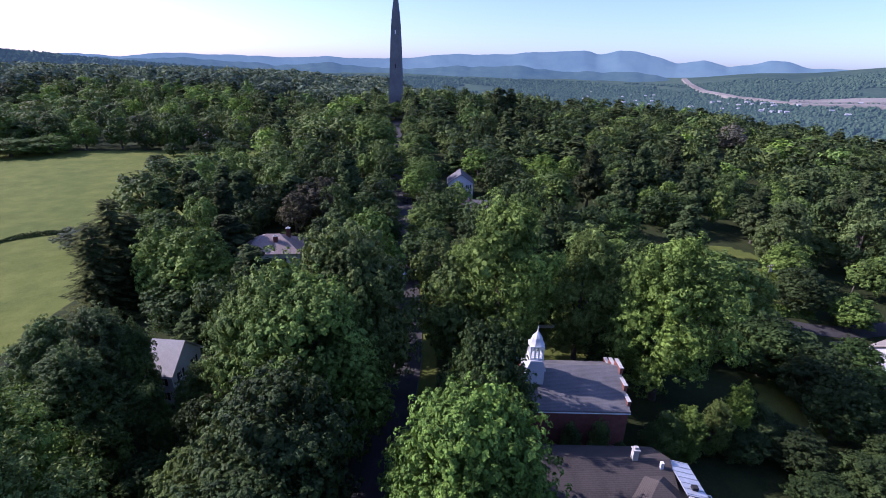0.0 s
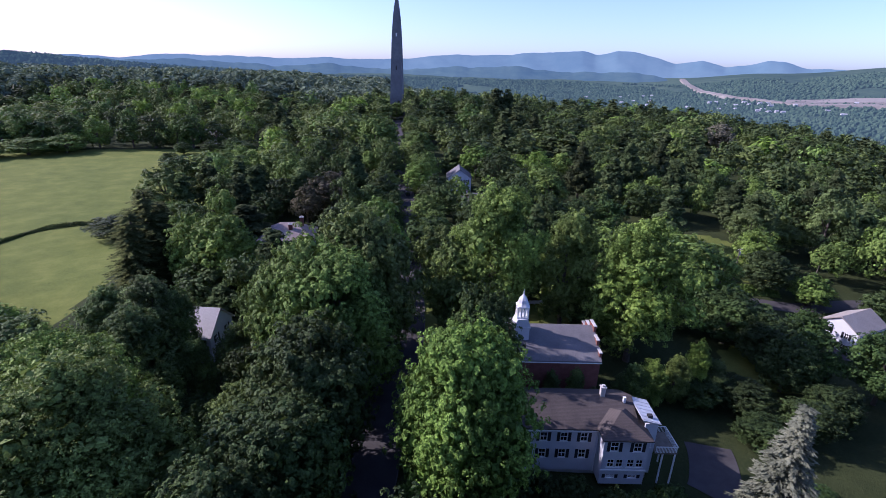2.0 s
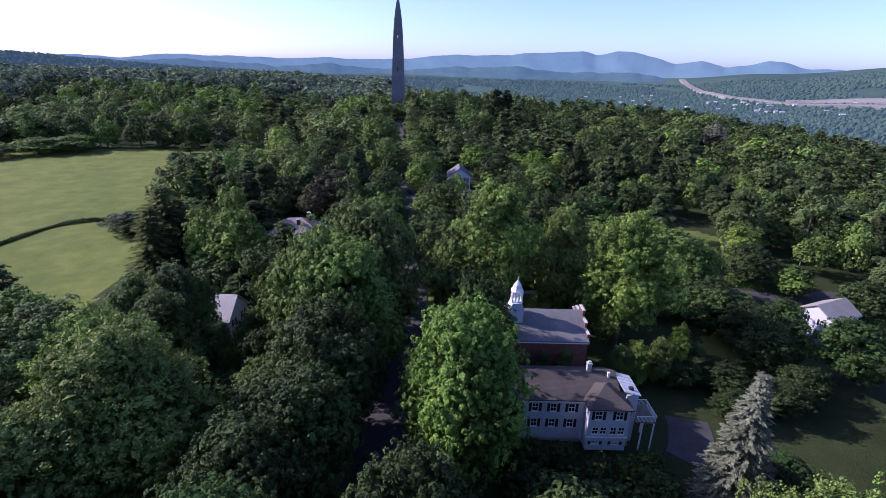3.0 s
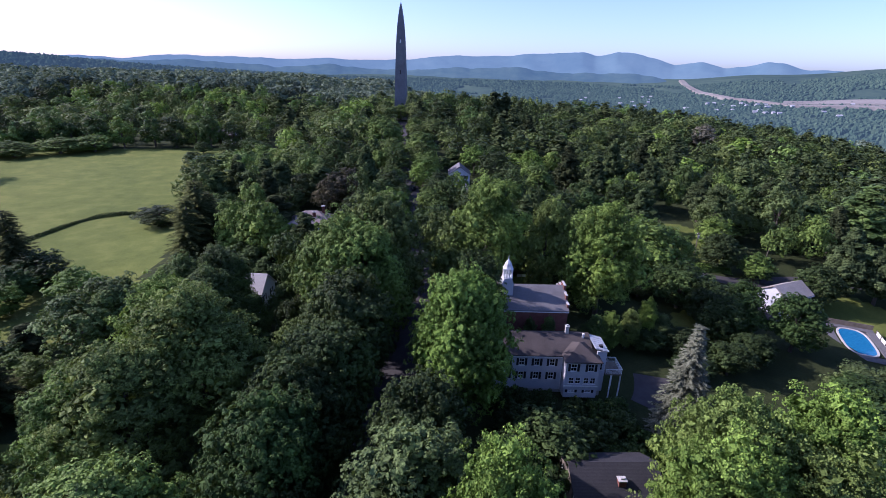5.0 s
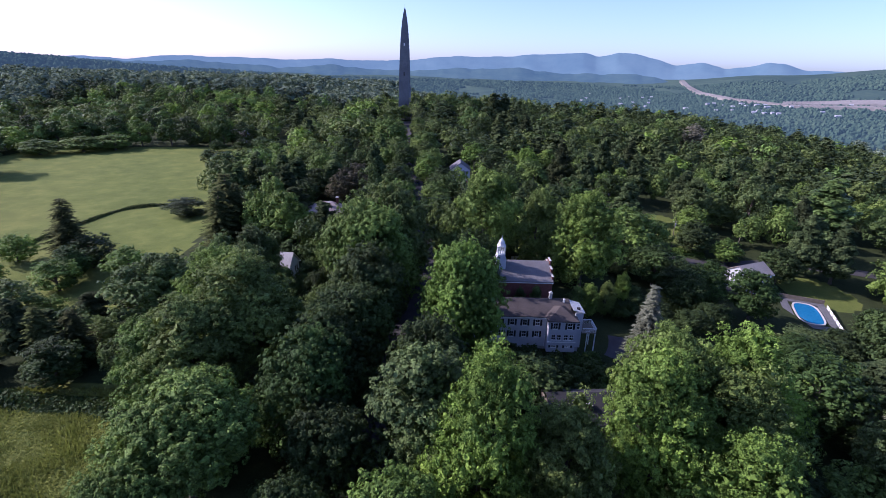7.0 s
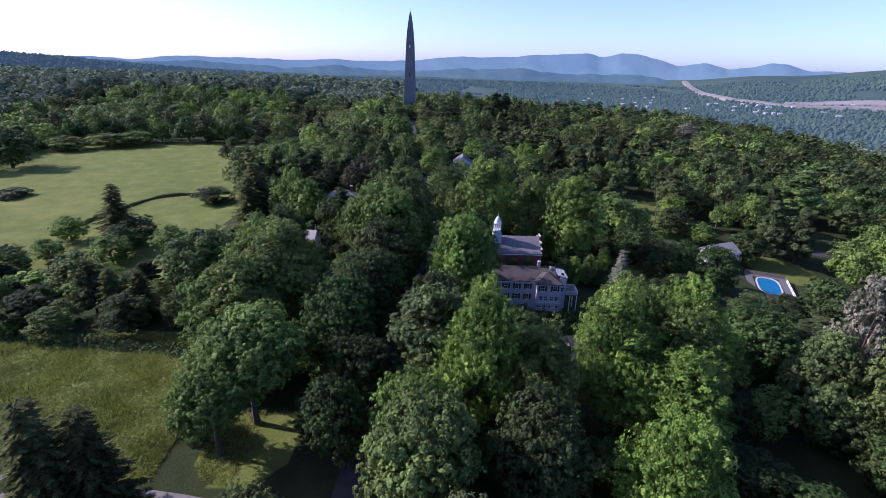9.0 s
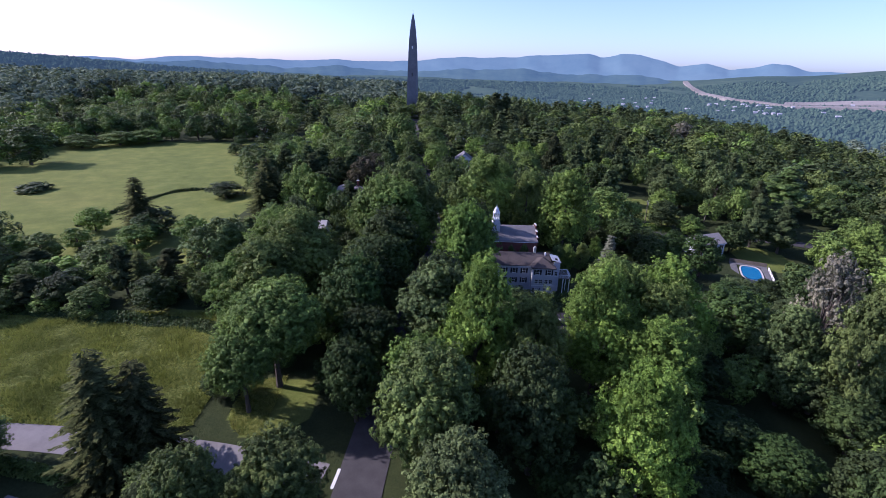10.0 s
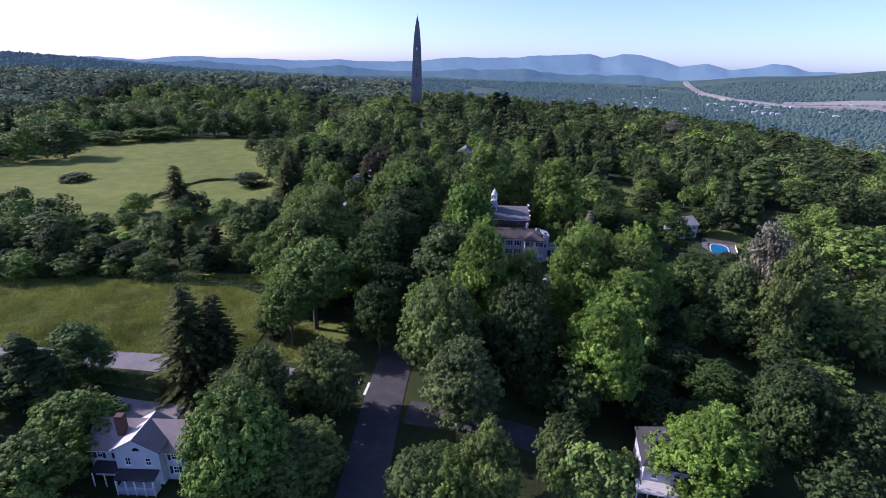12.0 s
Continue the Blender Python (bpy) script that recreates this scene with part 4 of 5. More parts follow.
def fill(tries, most, xs, ys, hs, rs, joined=False, form="mid", mix=(38, 38, 4, 6, 14), east=(26, 48, 3, 5, 18)):
    """Trees between the others, as close as woods stand."""
    made = 0
    for k in range(tries):
        x, y = rng.uniform(*xs), rng.uniform(*ys)
        r, h = rng.uniform(*rs), rng.uniform(*hs)
        if -130 < x < -58 and 40 < y < 130:
            r, h = min(r, 4.0), min(h, 6.5)
        if made >= most or abs(x) > 75 + 0.98 * (y + 120) or not free(x, y, r):
            continue
        PLACED.append((x, y, r))
        made += 1
        kind = rng.choices(("maple", "oak", "locust", "willow", "pine"), mix if x < -40 else east)[0]
        if joined:
            LEFT_OVER.append((kind, x, y, h, r))
        else:
            tree(kind, ("farpine" if form == "mid" else "pine") if kind == "pine" else form, x, y, h, r, "trees of the hillside woods")


# Mostly dark leaves in these two: their colour stands in for deep shade.
fill(1500, 48, (-50, 62), (-60, 110), (6, 11), (3.5, 5.5), form="half", east=(8, 80, 0, 4, 8))
fill(2500, 28, (60, 130), (-50, 120), (8, 14), (4.5, 6.5), form="half", east=(8, 80, 0, 4, 8))
fill(1200, 26, (-150, -50), (18, 75), (6, 11), (3.5, 5.5))
fill(3500, 22, (-80, 90), (95, 150), (13, 18), (5, 7.5))
fill(4000, 190, (-190, 190), (-60, 230), (10, 20), (4.5, 7), True)
NEARER = list(LEFT_OVER)
LEFT_OVER.clear()
fill(15000, 700, (-420, 420), (180, 560), (14, 24), (6.0, 10.5), True, mix=(44, 12, 14, 22, 8), east=(24, 46, 4, 6, 20))
fill(2500, 120, (-420, -180), (-60, 330), (12, 20), (5.0, 9), True, mix=(44, 16, 10, 22, 8))
fill(2500, 90, (180, 420), (-60, 180), (14, 20), (5.0, 7.5), True)


def joined_woods(name, rows, leaves, size, label):
    """Trees past counting, each with its own uneven crown of sprays, joined into one mesh for each leaf."""
    for kind in sorted({r[0] for r in rows}):
        out = []
        for i, (k, x, y, h, r) in enumerate(rows):
            if k == kind:
                g = np.random.default_rng(i)
                if kind == "pine":
                    v = pine_crown(900 + i % 5, 8, leaves, size * 1.15)
                    s = np.array([r / 5.0, r / 5.0, h / 22.0])
                else:
                    v, _, _ = broad_crown(700 + i % 9, leaves, size, 26, each=6, core=0.2, whole=1.1)
                    s = np.array([r / 7.0, r / 7.0, h / 20.0])
                t = i * 2.4
                m = np.array([[math.cos(t), -math.sin(t), 0], [math.sin(t), math.cos(t), 0], [0, 0, 1]])
                out.append((v * s) @ m.T + [x, y, high(x, y) - 0.5])
        tagged(new(name, quads(name, np.concatenate(out), LEAF[kind])), label[kind], "woods", "", "stuff")


WOODS_LABEL = {"maple": "green broadleaf woods over the hillside", "oak": "dark broadleaf woods over the hillside", "locust": "bright broadleaf trees in the hillside woods", "willow": "grey-green trees in the hillside woods", "pine": "dark pines standing in the hillside woods"}
joined_woods("village_woods", NEARER, 2400, 0.62, {k: v.replace("hillside", "village") for k, v in WOODS_LABEL.items()})
joined_woods("hillside_woods", LEFT_OVER, 760, 0.97, WOODS_LABEL)


def canopy(name, spots, seed, material, label):
    """Far treetops: small uneven peaked domes joined into one mesh."""
    g = np.random.default_rng(seed)
    turn = np.arange(5) * math.tau / 5
    ring = np.stack([np.cos(turn), np.sin(turn)], -1)
    base = np.concatenate([np.c_[ring, np.full(5, -0.2)], np.c_[ring[:, 0] * 0.72 - ring[:, 1] * 0.3, ring[:, 1] * 0.72 + ring[:, 0] * 0.3, np.full(5, 0.6)], [[0, 0, 1.0]]])
    face = np.array([f for k in range(5) for f in ((k, (k + 1) % 5, 5 + k), ((k + 1) % 5, 5 + (k + 1) % 5, 5 + k), (5 + k, 5 + (k + 1) % 5, 10))])
    n = len(spots)
    s = np.array(spots)
    v = base[None] * g.uniform(0.7, 1.2, (n, len(base)))[..., None]
    v = v * np.stack([s[:, 3], s[:, 3], s[:, 4]], -1)[:, None] + np.stack([s[:, 0], s[:, 1], s[:, 2] + 0.2 * s[:, 4]], -1)[:, None]
    f = face[None] + (np.arange(n) * len(base))[:, None, None]
    me = bpy.data.meshes.new(name)
    me.from_pydata(v.reshape(-1, 3).tolist(), [], f.reshape(-1, 3).tolist())
    me.materials.append(material)
    return tagged(new(name, me), label, "woods", "", "stuff")


FAR_CROWNS = [broad_crown(800 + i, 280, 1.45, 16, each=5, core=0.05, base=0.0, whole=1.2) for i in range(8)]
DIM_CROWNS = [broad_crown(850 + i, 90, 2.4, 8, each=4, core=0.05, base=0.0, whole=1.2) for i in range(8)]
g = np.random.default_rng(9)
far = []


def far_trees(n, az, reach, crowns, wide, tall):
    made = 0
    while made < n:
        a, r = math.radians(g.uniform(*az)), math.sqrt(g.uniform(reach[0] ** 2, reach[1] ** 2))
        x, y = math.sin(a) * r, math.cos(a) * r
        if (y < 560 and abs(x) < 420) or in_field(np.array(x), np.array(y)):
            continue
        made += 1
        w, h = g.uniform(*wide), g.uniform(*tall)
        t = g.uniform(0, math.tau)
        m = np.array([[math.cos(t), -math.sin(t), 0], [math.sin(t), math.cos(t), 0], [0, 0, 1]])
        v, _, _ = crowns[made % 8]
        far.append((v * [w / 7.0, w / 7.0, h / 20.0]) @ m.T + [x, y, high(x, y) - 1.0])


far_trees(1250, (-75, -2), (420, 850), FAR_CROWNS, (7.5, 13.0), (15, 28))
far_trees(1600, (-75, 0), (820, 1500), DIM_CROWNS, (9, 15), (13, 25))
far_trees(900, (0, 75), (420, 1450), DIM_CROWNS, (8, 12), (14, 19))
tagged(new("far_woods", quads("far_woods", np.concatenate(far), HAZED_WOODS)), "dense green woods on the hill beyond the field", "woods", "", "stuff")
spots = []
while len(spots) < 42000:
    a, r = math.radians(g.uniform(-62, 62)), math.sqrt(g.uniform(1350**2, 3900**2))
    x, y = math.sin(a) * r, math.cos(a) * r
    if noise.noise((x / 420, y / 420, 3.0)) + 0.5 * noise.noise((x / 130, y / 130, 7.0)) > 0.34:
        continue
    spots.append((x, y, high(x, y), g.uniform(5, 9.5) * (0.7 + r / 5000), g.uniform(6, 13)))
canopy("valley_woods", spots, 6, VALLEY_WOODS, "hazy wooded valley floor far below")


# ---- the monument ----
def monument(x, y):
    """A square stone shaft that tapers in a long curve to a point, with narrow window slits and a light band of openings."""
    z = high(x, y) + 1.5
    root = thing("obelisk_monument", "tall grey stone obelisk tapering to a pointed top", "monument", Matrix.Translation((x, y, z)) @ pose(0, 0, 0, 0, 0, -3))
    prof = [(0, 5.9), (4, 5.6), (4.2, 5.3), (20, 5.0), (40, 4.45), (58, 3.85), (68, 3.35), (76, 2.75), (83, 2.0), (88, 1.25), (91.5, 0.6), (93.0, 0.12)]
    bm = bmesh.new()
    rings = []
    fine = [(prof[0][0], prof[0][1])]
    for (za, ra), (zb, rb) in zip(prof, prof[1:]):
        n = max(1, round((zb - za) / 1.6))
        fine += [(za + (zb - za) * k / n, ra + (rb - ra) * k / n) for k in range(1, n + 1)]
    for h, r in fine:
        rings.append([bm.verts.new((sx * r, sy * r, h)) for sx, sy in ((-1, -1), (1, -1), (1, 1), (-1, 1))])
    for a, b in zip(rings, rings[1:]):
        for k in range(4):
            bm.faces.new((a[k - 1], a[k], b[k], b[k - 1]))
    bm.faces.new(rings[-1])
    part("shaft", bm, STONE, root)
    for h, r in ((62.5, 3.62), (38, 4.55)):
        part("window_slit", boxed((-0.45, -r - 0.05, h - 1.6, 0.45, -r + 0.3, h + 1.6)), TRIM if h > 50 else DARK, root, "pale tall window opening" if h > 50 else "dark window slit")
    part("plinth", boxed((-7.5, -7.5, -2.6, 7.5, 7.5, -0.004)), CONCRETE, root, "pale stone plinth")
    tip = bmesh.new()
    tube(tip, [(0, 0, 92.8), (0, 0, 95.5)], [0.12, 0.03], 6)
    part("lightning_rod", tip, DARK, root)


monument(-37.5, 418)


# ---- houses ----
def wall_panel(length, height, thick, holes, gable=0.0):
    """A wall along +x from 0 to length, outer face at y = 0, with rectangular openings (x, z, width, height) right through it."""
    xs = sorted({0, length, *[v for x, z, w, h in holes for v in (x, x + w)]})
    zs = sorted({0, height, *[v for x, z, w, h in holes for v in (z, z + h)]})
    bm = bmesh.new()
    for z0, z1 in zip(zs, zs[1:]):
        start = None
        for x0, x1 in zip(xs, xs[1:]):
            cx, cz = (x0 + x1) / 2, (z0 + z1) / 2
            inside = any(x < cx < x + w and z < cz < z + h for x, z, w, h in holes)
            if not inside:
                start = x0 if start is None else start
            if start is not None and (inside or x1 == length):
                box(bm, start, 0, z0, x0 if inside else x1, thick, z1)
                start = None
    if gable:
        a = [bm.verts.new(p) for p in ((0, 0, height), (length, 0, height), (length / 2, 0, height + gable))]
        b = [bm.verts.new(v.co + Vector((0, thick, 0))) for v in a]
        bm.faces.new(a)
        bm.faces.new(b[::-1])
        for i in range(3):
            bm.faces.new((a[i], b[i], b[i - 1], a[i - 1]))
    return bm


def moved(bm, m):
    bmesh.ops.transform(bm, matrix=m, verts=bm.verts)
    return bm


def window(parent, m, x, z, w, h, shutters=True, name="window"):
    """A sash window in an opening of a wall: frame with glazing bars, pane, sill and shutters."""
    f = 0.09
    bars = [(x, 0.03, z, x + f, 0.16, z + h), (x + w - f, 0.03, z, x + w, 0.16, z + h), (x + f, 0.03, z, x + w - f, 0.16, z + f), (x + f, 0.03, z + h - f, x + w - f, 0.16, z + h), (x + f, 0.05, z + h / 2 - 0.05, x + w - f, 0.14, z + h / 2 + 0.05), (x + w / 2 - 0.025, 0.06, z + f, x + w / 2 + 0.025, 0.13, z + h / 2 - 0.05), (x + w / 2 - 0.025, 0.06, z + h / 2 + 0.05, x + w / 2 + 0.025, 0.13, z + h - f)]
    root = part(name, moved(boxed(*bars), m), TRIM, parent)
    part("pane", moved(boxed((x + f, 0.085, z + f, x + w - f, 0.11, z + h - f)), m), GLASS, root, "dark reflecting window pane")
    part("sill", moved(boxed((x - 0.12, -0.08, z - 0.1, x + w + 0.12, -0.003, z - 0.003)), m), TRIM, root)
    if shutters:
        for s in (x - 0.52, x + w + 0.06):
            part("shutter", moved(boxed((s, -0.06, z - 0.02, s + 0.46, -0.004, z + h + 0.02)), m), SHUTTER, root, "black louvred shutter")
    return root


def gable_roof(root, w, d, z, rise, over, material, x0=0.0, y0=0.0, name="roof", thick=0.22):
    """Two slabs that meet at a ridge along x."""
    for s in (-1, 1):
        e = d / 2 + over
        drop = rise * over / (d / 2)
        pts = [(x0 - w / 2 - over, y0, z + rise), (x0 + w / 2 + over, y0, z + rise), (x0 + w / 2 + over, y0 + s * e, z - drop), (x0 - w / 2 - over, y0 + s * e, z - drop)]
        part(name, prism(pts, (0, 0, thick)), material, root)
        part("fascia", boxed((x0 - w / 2 - over, y0 + s * e - 0.03, z - drop - 0.18, x0 + w / 2 + over, y0 + s * e + 0.06, z - drop - 0.003)), TRIM, root, "white eaves board")


def hip_roof(root, w, d, z, rise, over, material, x0=0.0, y0=0.0, inset=None):
    """Four sloped slabs."""
    a, b = w / 2 + over, d / 2 + over
    i = inset if inset is not None else b
    if a >= b:
        r0, r1 = (x0 - a + i, y0, z + rise), (x0 + a - i, y0, z + rise)
    else:
        r0, r1 = (x0, y0 - b + i, z + rise), (x0, y0 + b - i, z + rise)
    c = [(x0 - a, y0 - b, z), (x0 + a, y0 - b, z), (x0 + a, y0 + b, z), (x0 - a, y0 + b, z)]
    faces = [[c[0], c[1], r1, r0], [c[1], c[2], r1], [c[2], c[3], r0, r1], [c[3], c[0], r0]] if a >= b else [[c[0], c[1], r0], [c[1], c[2], r1, r0], [c[2], c[3], r1], [c[3], c[0], r0, r1]]
    for f in faces:
        part("roof_slope", prism(f, (0, 0, 0.2)), material, root)


def chimney(root, x, y, z0, z1, w, d, material=None, cap=True):
    c = part("chimney", boxed((x - w / 2, y - d / 2, z0, x + w / 2, y + d / 2, z1)), material or BRICK, root, "brick chimney stack")
    if cap:
        part("chimney_cap", boxed((x - w / 2 - 0.1, y - d / 2 - 0.1, z1 + 0.003, x + w / 2 + 0.1, y + d / 2 + 0.1, z1 + 0.16), (x - w / 4, y - d / 4, z1 + 0.16, x + w / 4, y + d / 4, z1 + 0.42)), CONCRETE, c, "pale chimney cap")


def block(root, w, d, h, material, rows, x0=0.0, y0=0.0, gable=0.0, shutters=True, sides="fblr", ends="x", base=0.0, win=(1.0, 1.55)):
    """Four walls round a plan w by d, with windows in even rows at the given sill heights. Walls: f front (-y), b, l, r."""
    t = 0.28
    for s in sides:
        ln = w if s in "fb" else d - 2 * t
        n = max(1, int(ln / 2.9))
        holes = []
        for sill, hh, ww in rows:
            for k in range(n):
                cx = ln * (k + 0.5) / n
                holes.append((cx - ww / 2, sill, ww, hh))
        g = gable if (s in "lr") == (ends == "x") else 0.0
        m = {"f": pose(x0 - w / 2, y0 - d / 2, base), "b": pose(x0 + w / 2, y0 + d / 2, base, 0, 0, 180), "l": pose(x0 - w / 2, y0 + d / 2 - t, base, 0, 0, -90), "r": pose(x0 + w / 2, y0 - d / 2 + t, base, 0, 0, 90)}[s]
        wall = part("wall", moved(wall_panel(ln, h, t, holes, g), m), material, root)
        for x, z, ww, hh in holes:
            window(wall, m, x, z, ww, hh, shutters)
    part("foundation", boxed((x0 - w / 2 + 0.3, y0 - d / 2 + 0.3, base - 2.5, x0 + w / 2 - 0.3, y0 + d / 2 - 0.3, base + 0.25)), CONCRETE, root)


TWO = ((1.0, 1.5, 1.0), (3.9, 1.5, 1.0))


def white_house():
    """The long white house with a projecting wing, a metal-roofed end and a raised deck."""
    z = -1.2
    root = thing("white_house", "long white clapboard house with brown shingle roof and black shutters", "house", Matrix.Translation((0, 0, z)))
    top = 8.1
    block(root, 24.4, 9.0, top, WHITE, ((2.4, 1.6, 1.1), (5.5, 1.6, 1.1)), 17.9, 49.5)
    gable_roof(root, 24.4, 9.0, top, 2.35, 0.45, ROOF_BROWN, 17.9, 49.5)
    for s in (-1, 1):
        part("gable_end", prism([(17.9 + s * 11.9, 45.2, top), (17.9 + s * 11.9, 53.8, top), (17.9 + s * 11.9, 49.5, top + 2.25)], (0.12 * s, 0, 0)), WHITE, root)
    # the wing: two wide-set windows above, a band of four below, two low cellar windows
    m = pose(24.6, 42.4, 0)
    holes = [(0.95, 6.1, 1.2, 1.6), (4.35, 6.1, 1.2, 1.6), (0.8, 3.2, 1.05, 1.4), (2.1, 3.2, 1.05, 1.4), (3.75, 3.2, 1.05, 1.4), (5.05, 3.2, 1.05, 1.4), (0.9, 1.2, 1.3, 0.6), (4.2, 1.2, 1.3, 0.6)]
    wing = part("wing_wall", moved(wall_panel(6.6, top, 0.28, holes), m), WHITE, root)
    for k, (x, zz, w, h) in enumerate(holes):
        window(wing, m, x, zz, w, h, k < 2 or k > 5)
    part("wing_wall", boxed((24.6, 42.683, 0, 24.88, 44.997, top)), WHITE, root)
    part("wing_wall", boxed((30.92, 42.683, 0, 31.2, 44.997, top)), WHITE, root)
    part("string_course", boxed((24.5, 42.28, 2.55, 31.3, 42.397, 2.75)), TRIM, wing, "white board between the storeys")
    hip_roof(root, 6.6, 7.6, top + 0.02, 2.0, 0.4, ROOF_BROWN, 27.9, 46.2)
    block(root, 1.9, 5.0, top + 1.1, WHITE, ((4.9, 1.5, 0.9),), 32.15, 47.2, sides="fr", shutters=False)
    metal = part("metal_roof", prism([(30.5, 44.3, top + 1.95), (33.3, 44.3, top + 1.25), (33.3, 50.0, top + 1.25), (30.5, 50.0, top + 1.95)], (0, 0, 0.12)), METAL, root, "pale standing-seam metal roof")
    for k in range(7):
        yy = 44.5 + 0.88 * k
        part("seam", prism([(30.55, yy, top + 2.073), (33.25, yy, top + 1.398), (33.25, yy + 0.06, top + 1.398), (30.55, yy + 0.06, top + 2.073)], (0, 0, 0.06)), METAL, metal)
    part("roof_vent", boxed((31.6, 45.2, top + 1.6, 32.3, 45.8, top + 2.15)), DARK, metal, "small dark roof vent")
    part("chimney", boxed((25.6, 49.2, top + 1.9, 26.3, 49.9, top + 3.9), (25.5, 49.1, top + 3.903, 26.4, 50.0, top + 4.05), (25.75, 49.35, top + 4.053, 26.15, 49.75, top + 4.35)), CONCRETE, root, "pale rendered chimney with a cap")
    part("dormer_vent", boxed((28.9, 48.3, top + 1.9, 29.3, 48.7, top + 2.9)), TRIM, root, "white roof vent pipe")
    deck = part("deck", boxed((33.12, 44.0, 4.25, 36.5, 48.6, 4.5)), TIMBER, root, "raised timber deck")
    for x, y in ((36.3, 44.2), (36.3, 48.4), (34.4, 44.2)):
        part("post", boxed((x - 0.1, y - 0.1, -2.5, x + 0.1, y + 0.1, 4.247)), TRIM, deck, "white deck post")
    part("balustrade", boxed((33.12, 44.0, 5.5, 36.5, 44.08, 5.62), (36.42, 44.083, 5.5, 36.5, 48.517, 5.62), (33.12, 48.52, 5.5, 36.5, 48.6, 5.62), *[(33.2 + 0.22 * k, 44.02, 4.503, 33.26 + 0.22 * k, 44.06, 5.497) for k in range(15)], *[(36.44, 44.2 + 0.22 * k, 4.503, 36.48, 44.26 + 0.22 * k, 5.497) for k in range(20)], *[(33.2 + 0.22 * k, 48.54, 4.503, 33.26 + 0.22 * k, 48.58, 5.497) for k in range(15)]), TRIM, deck, "white railing with slim balusters")
    part("downpipe", boxed((24.42, 44.85, 0, 24.55, 44.98, top - 0.1)), TRIM, root)


white_house()


def chapel():
    """The brick hall with a stepped brick gable and a white belfry."""
    z = high(20, 62) - 0.3
    root = thing("brick_hall", "red brick hall with grey shingle roof and stepped parapet gable", "hall", Matrix.Translation((0.8, 0, z)))
    top = 9.9 - z
    block(root, 15.0, 12.4, top, BRICK, ((2.6, 2.6, 1.2),), 20.0, 64.4, gable=3.3, shutters=False)
    gable_roof(root, 14.6, 12.4, top, 3.3, 0.35, ROOF_GREY, 20.0, 64.4)
    for s in (-1, 1):
        steps = [(0.0, 3.9, 2.6), (2.6, 2.5, 2.2), (4.8, 1.2, 1.9)]
        for k, (off, up, wd) in enumerate(steps):
            for t in ((-1, 1) if k else (1,)):
                c = 64.4 + t * off
                half = wd / 2
                p = part("parapet", boxed((20.0 + s * 7.55 - 0.22, c - half, top - 1.0, 20.0 + s * 7.55 + 0.22, c + half, top + up)), BRICK, root)
                part("coping", boxed((20.0 + s * 7.55 - 0.28, c - half - 0.04, top + up + 0.003, 20.0 + s * 7.55 + 0.28, c + half + 0.04, top + up + 0.11)), CONCRETE, p, "pale stone coping")
    b = part("belfry_base", boxed((12.8, 61.4, top - 1.0, 15.4, 64.0, top + 4.3), (12.65, 61.25, top + 4.303, 15.55, 64.15, top + 4.5)), WHITE, root, "white square belfry base")
    part("belfry_skirt", prism([(12.65, 61.3, top + 4.503), (15.55, 61.3, top + 4.503), (15.0, 61.3, top + 6.0), (13.2, 61.3, top + 6.0)], (0, 2.8, 0)), WHITE, b)
    lantern = part("belfry_lantern", boxed((13.05, 61.65, top + 6.003, 15.15, 63.75, top + 6.2)), TRIM, root, "open white belfry lantern")
    part("belfry_cornice", boxed((13.05, 61.65, top + 8.0, 15.15, 63.75, top + 8.2)), TRIM, lantern)
    for x in (13.2, 13.8, 14.4, 15.0):
        for y in (61.8, 63.6):
            part("belfry_post", boxed((x - 0.11, y - 0.11, top + 6.203, x + 0.11, y + 0.11, top + 7.997)), TRIM, lantern)
    for y in (62.4, 63.0):
        for x in (13.2, 15.0):
            part("belfry_post", boxed((x - 0.11, y - 0.11, top + 6.203, x + 0.11, y + 0.11, top + 7.997)), TRIM, lantern)
    bm = bmesh.new()
    rings = []
    for h, r in ((0, 1.25), (0.2, 1.1), (0.6, 0.9), (1.1, 0.76), (1.5, 0.52), (1.8, 0.27), (2.1, 0.1), (2.9, 0.03)):
        rings.append([bm.verts.new((14.1 + r * math.cos(math.tau * (k + 0.5) / 8), 62.7 + r * math.sin(math.tau * (k + 0.5) / 8), top + 8.203 + h)) for k in range(8)])
    for a, c in zip(rings, rings[1:]):
        for k in range(8):
            bm.faces.new((a[k - 1], a[k], c[k], c[k - 1]))
    bm.faces.new(rings[0][::-1])
    bm.faces.new(rings[-1])
    part("belfry_dome", bm, WHITE, root, "pale bell-shaped belfry roof")


chapel()


def plain_house(name, label, x, y, turn, w, d, h, rise, wall, roof, rows=TWO, hip=False, chims=(), sink=0.3, shutters=True):
    root = thing(name, label, "house", Matrix.Translation((x, y, high(x, y) - sink)) @ pose(0, 0, 0, 0, 0, turn))
    block(root, w, d, h, wall, rows, gable=0 if hip else rise, shutters=shutters)
    (hip_roof if hip else gable_roof)(root, w, d, h, rise, 0.45, roof)
    for cx, cy, z1 in chims:
        chimney(root, cx, cy, h - 0.5, z1, 1.1, 0.9)
    return root


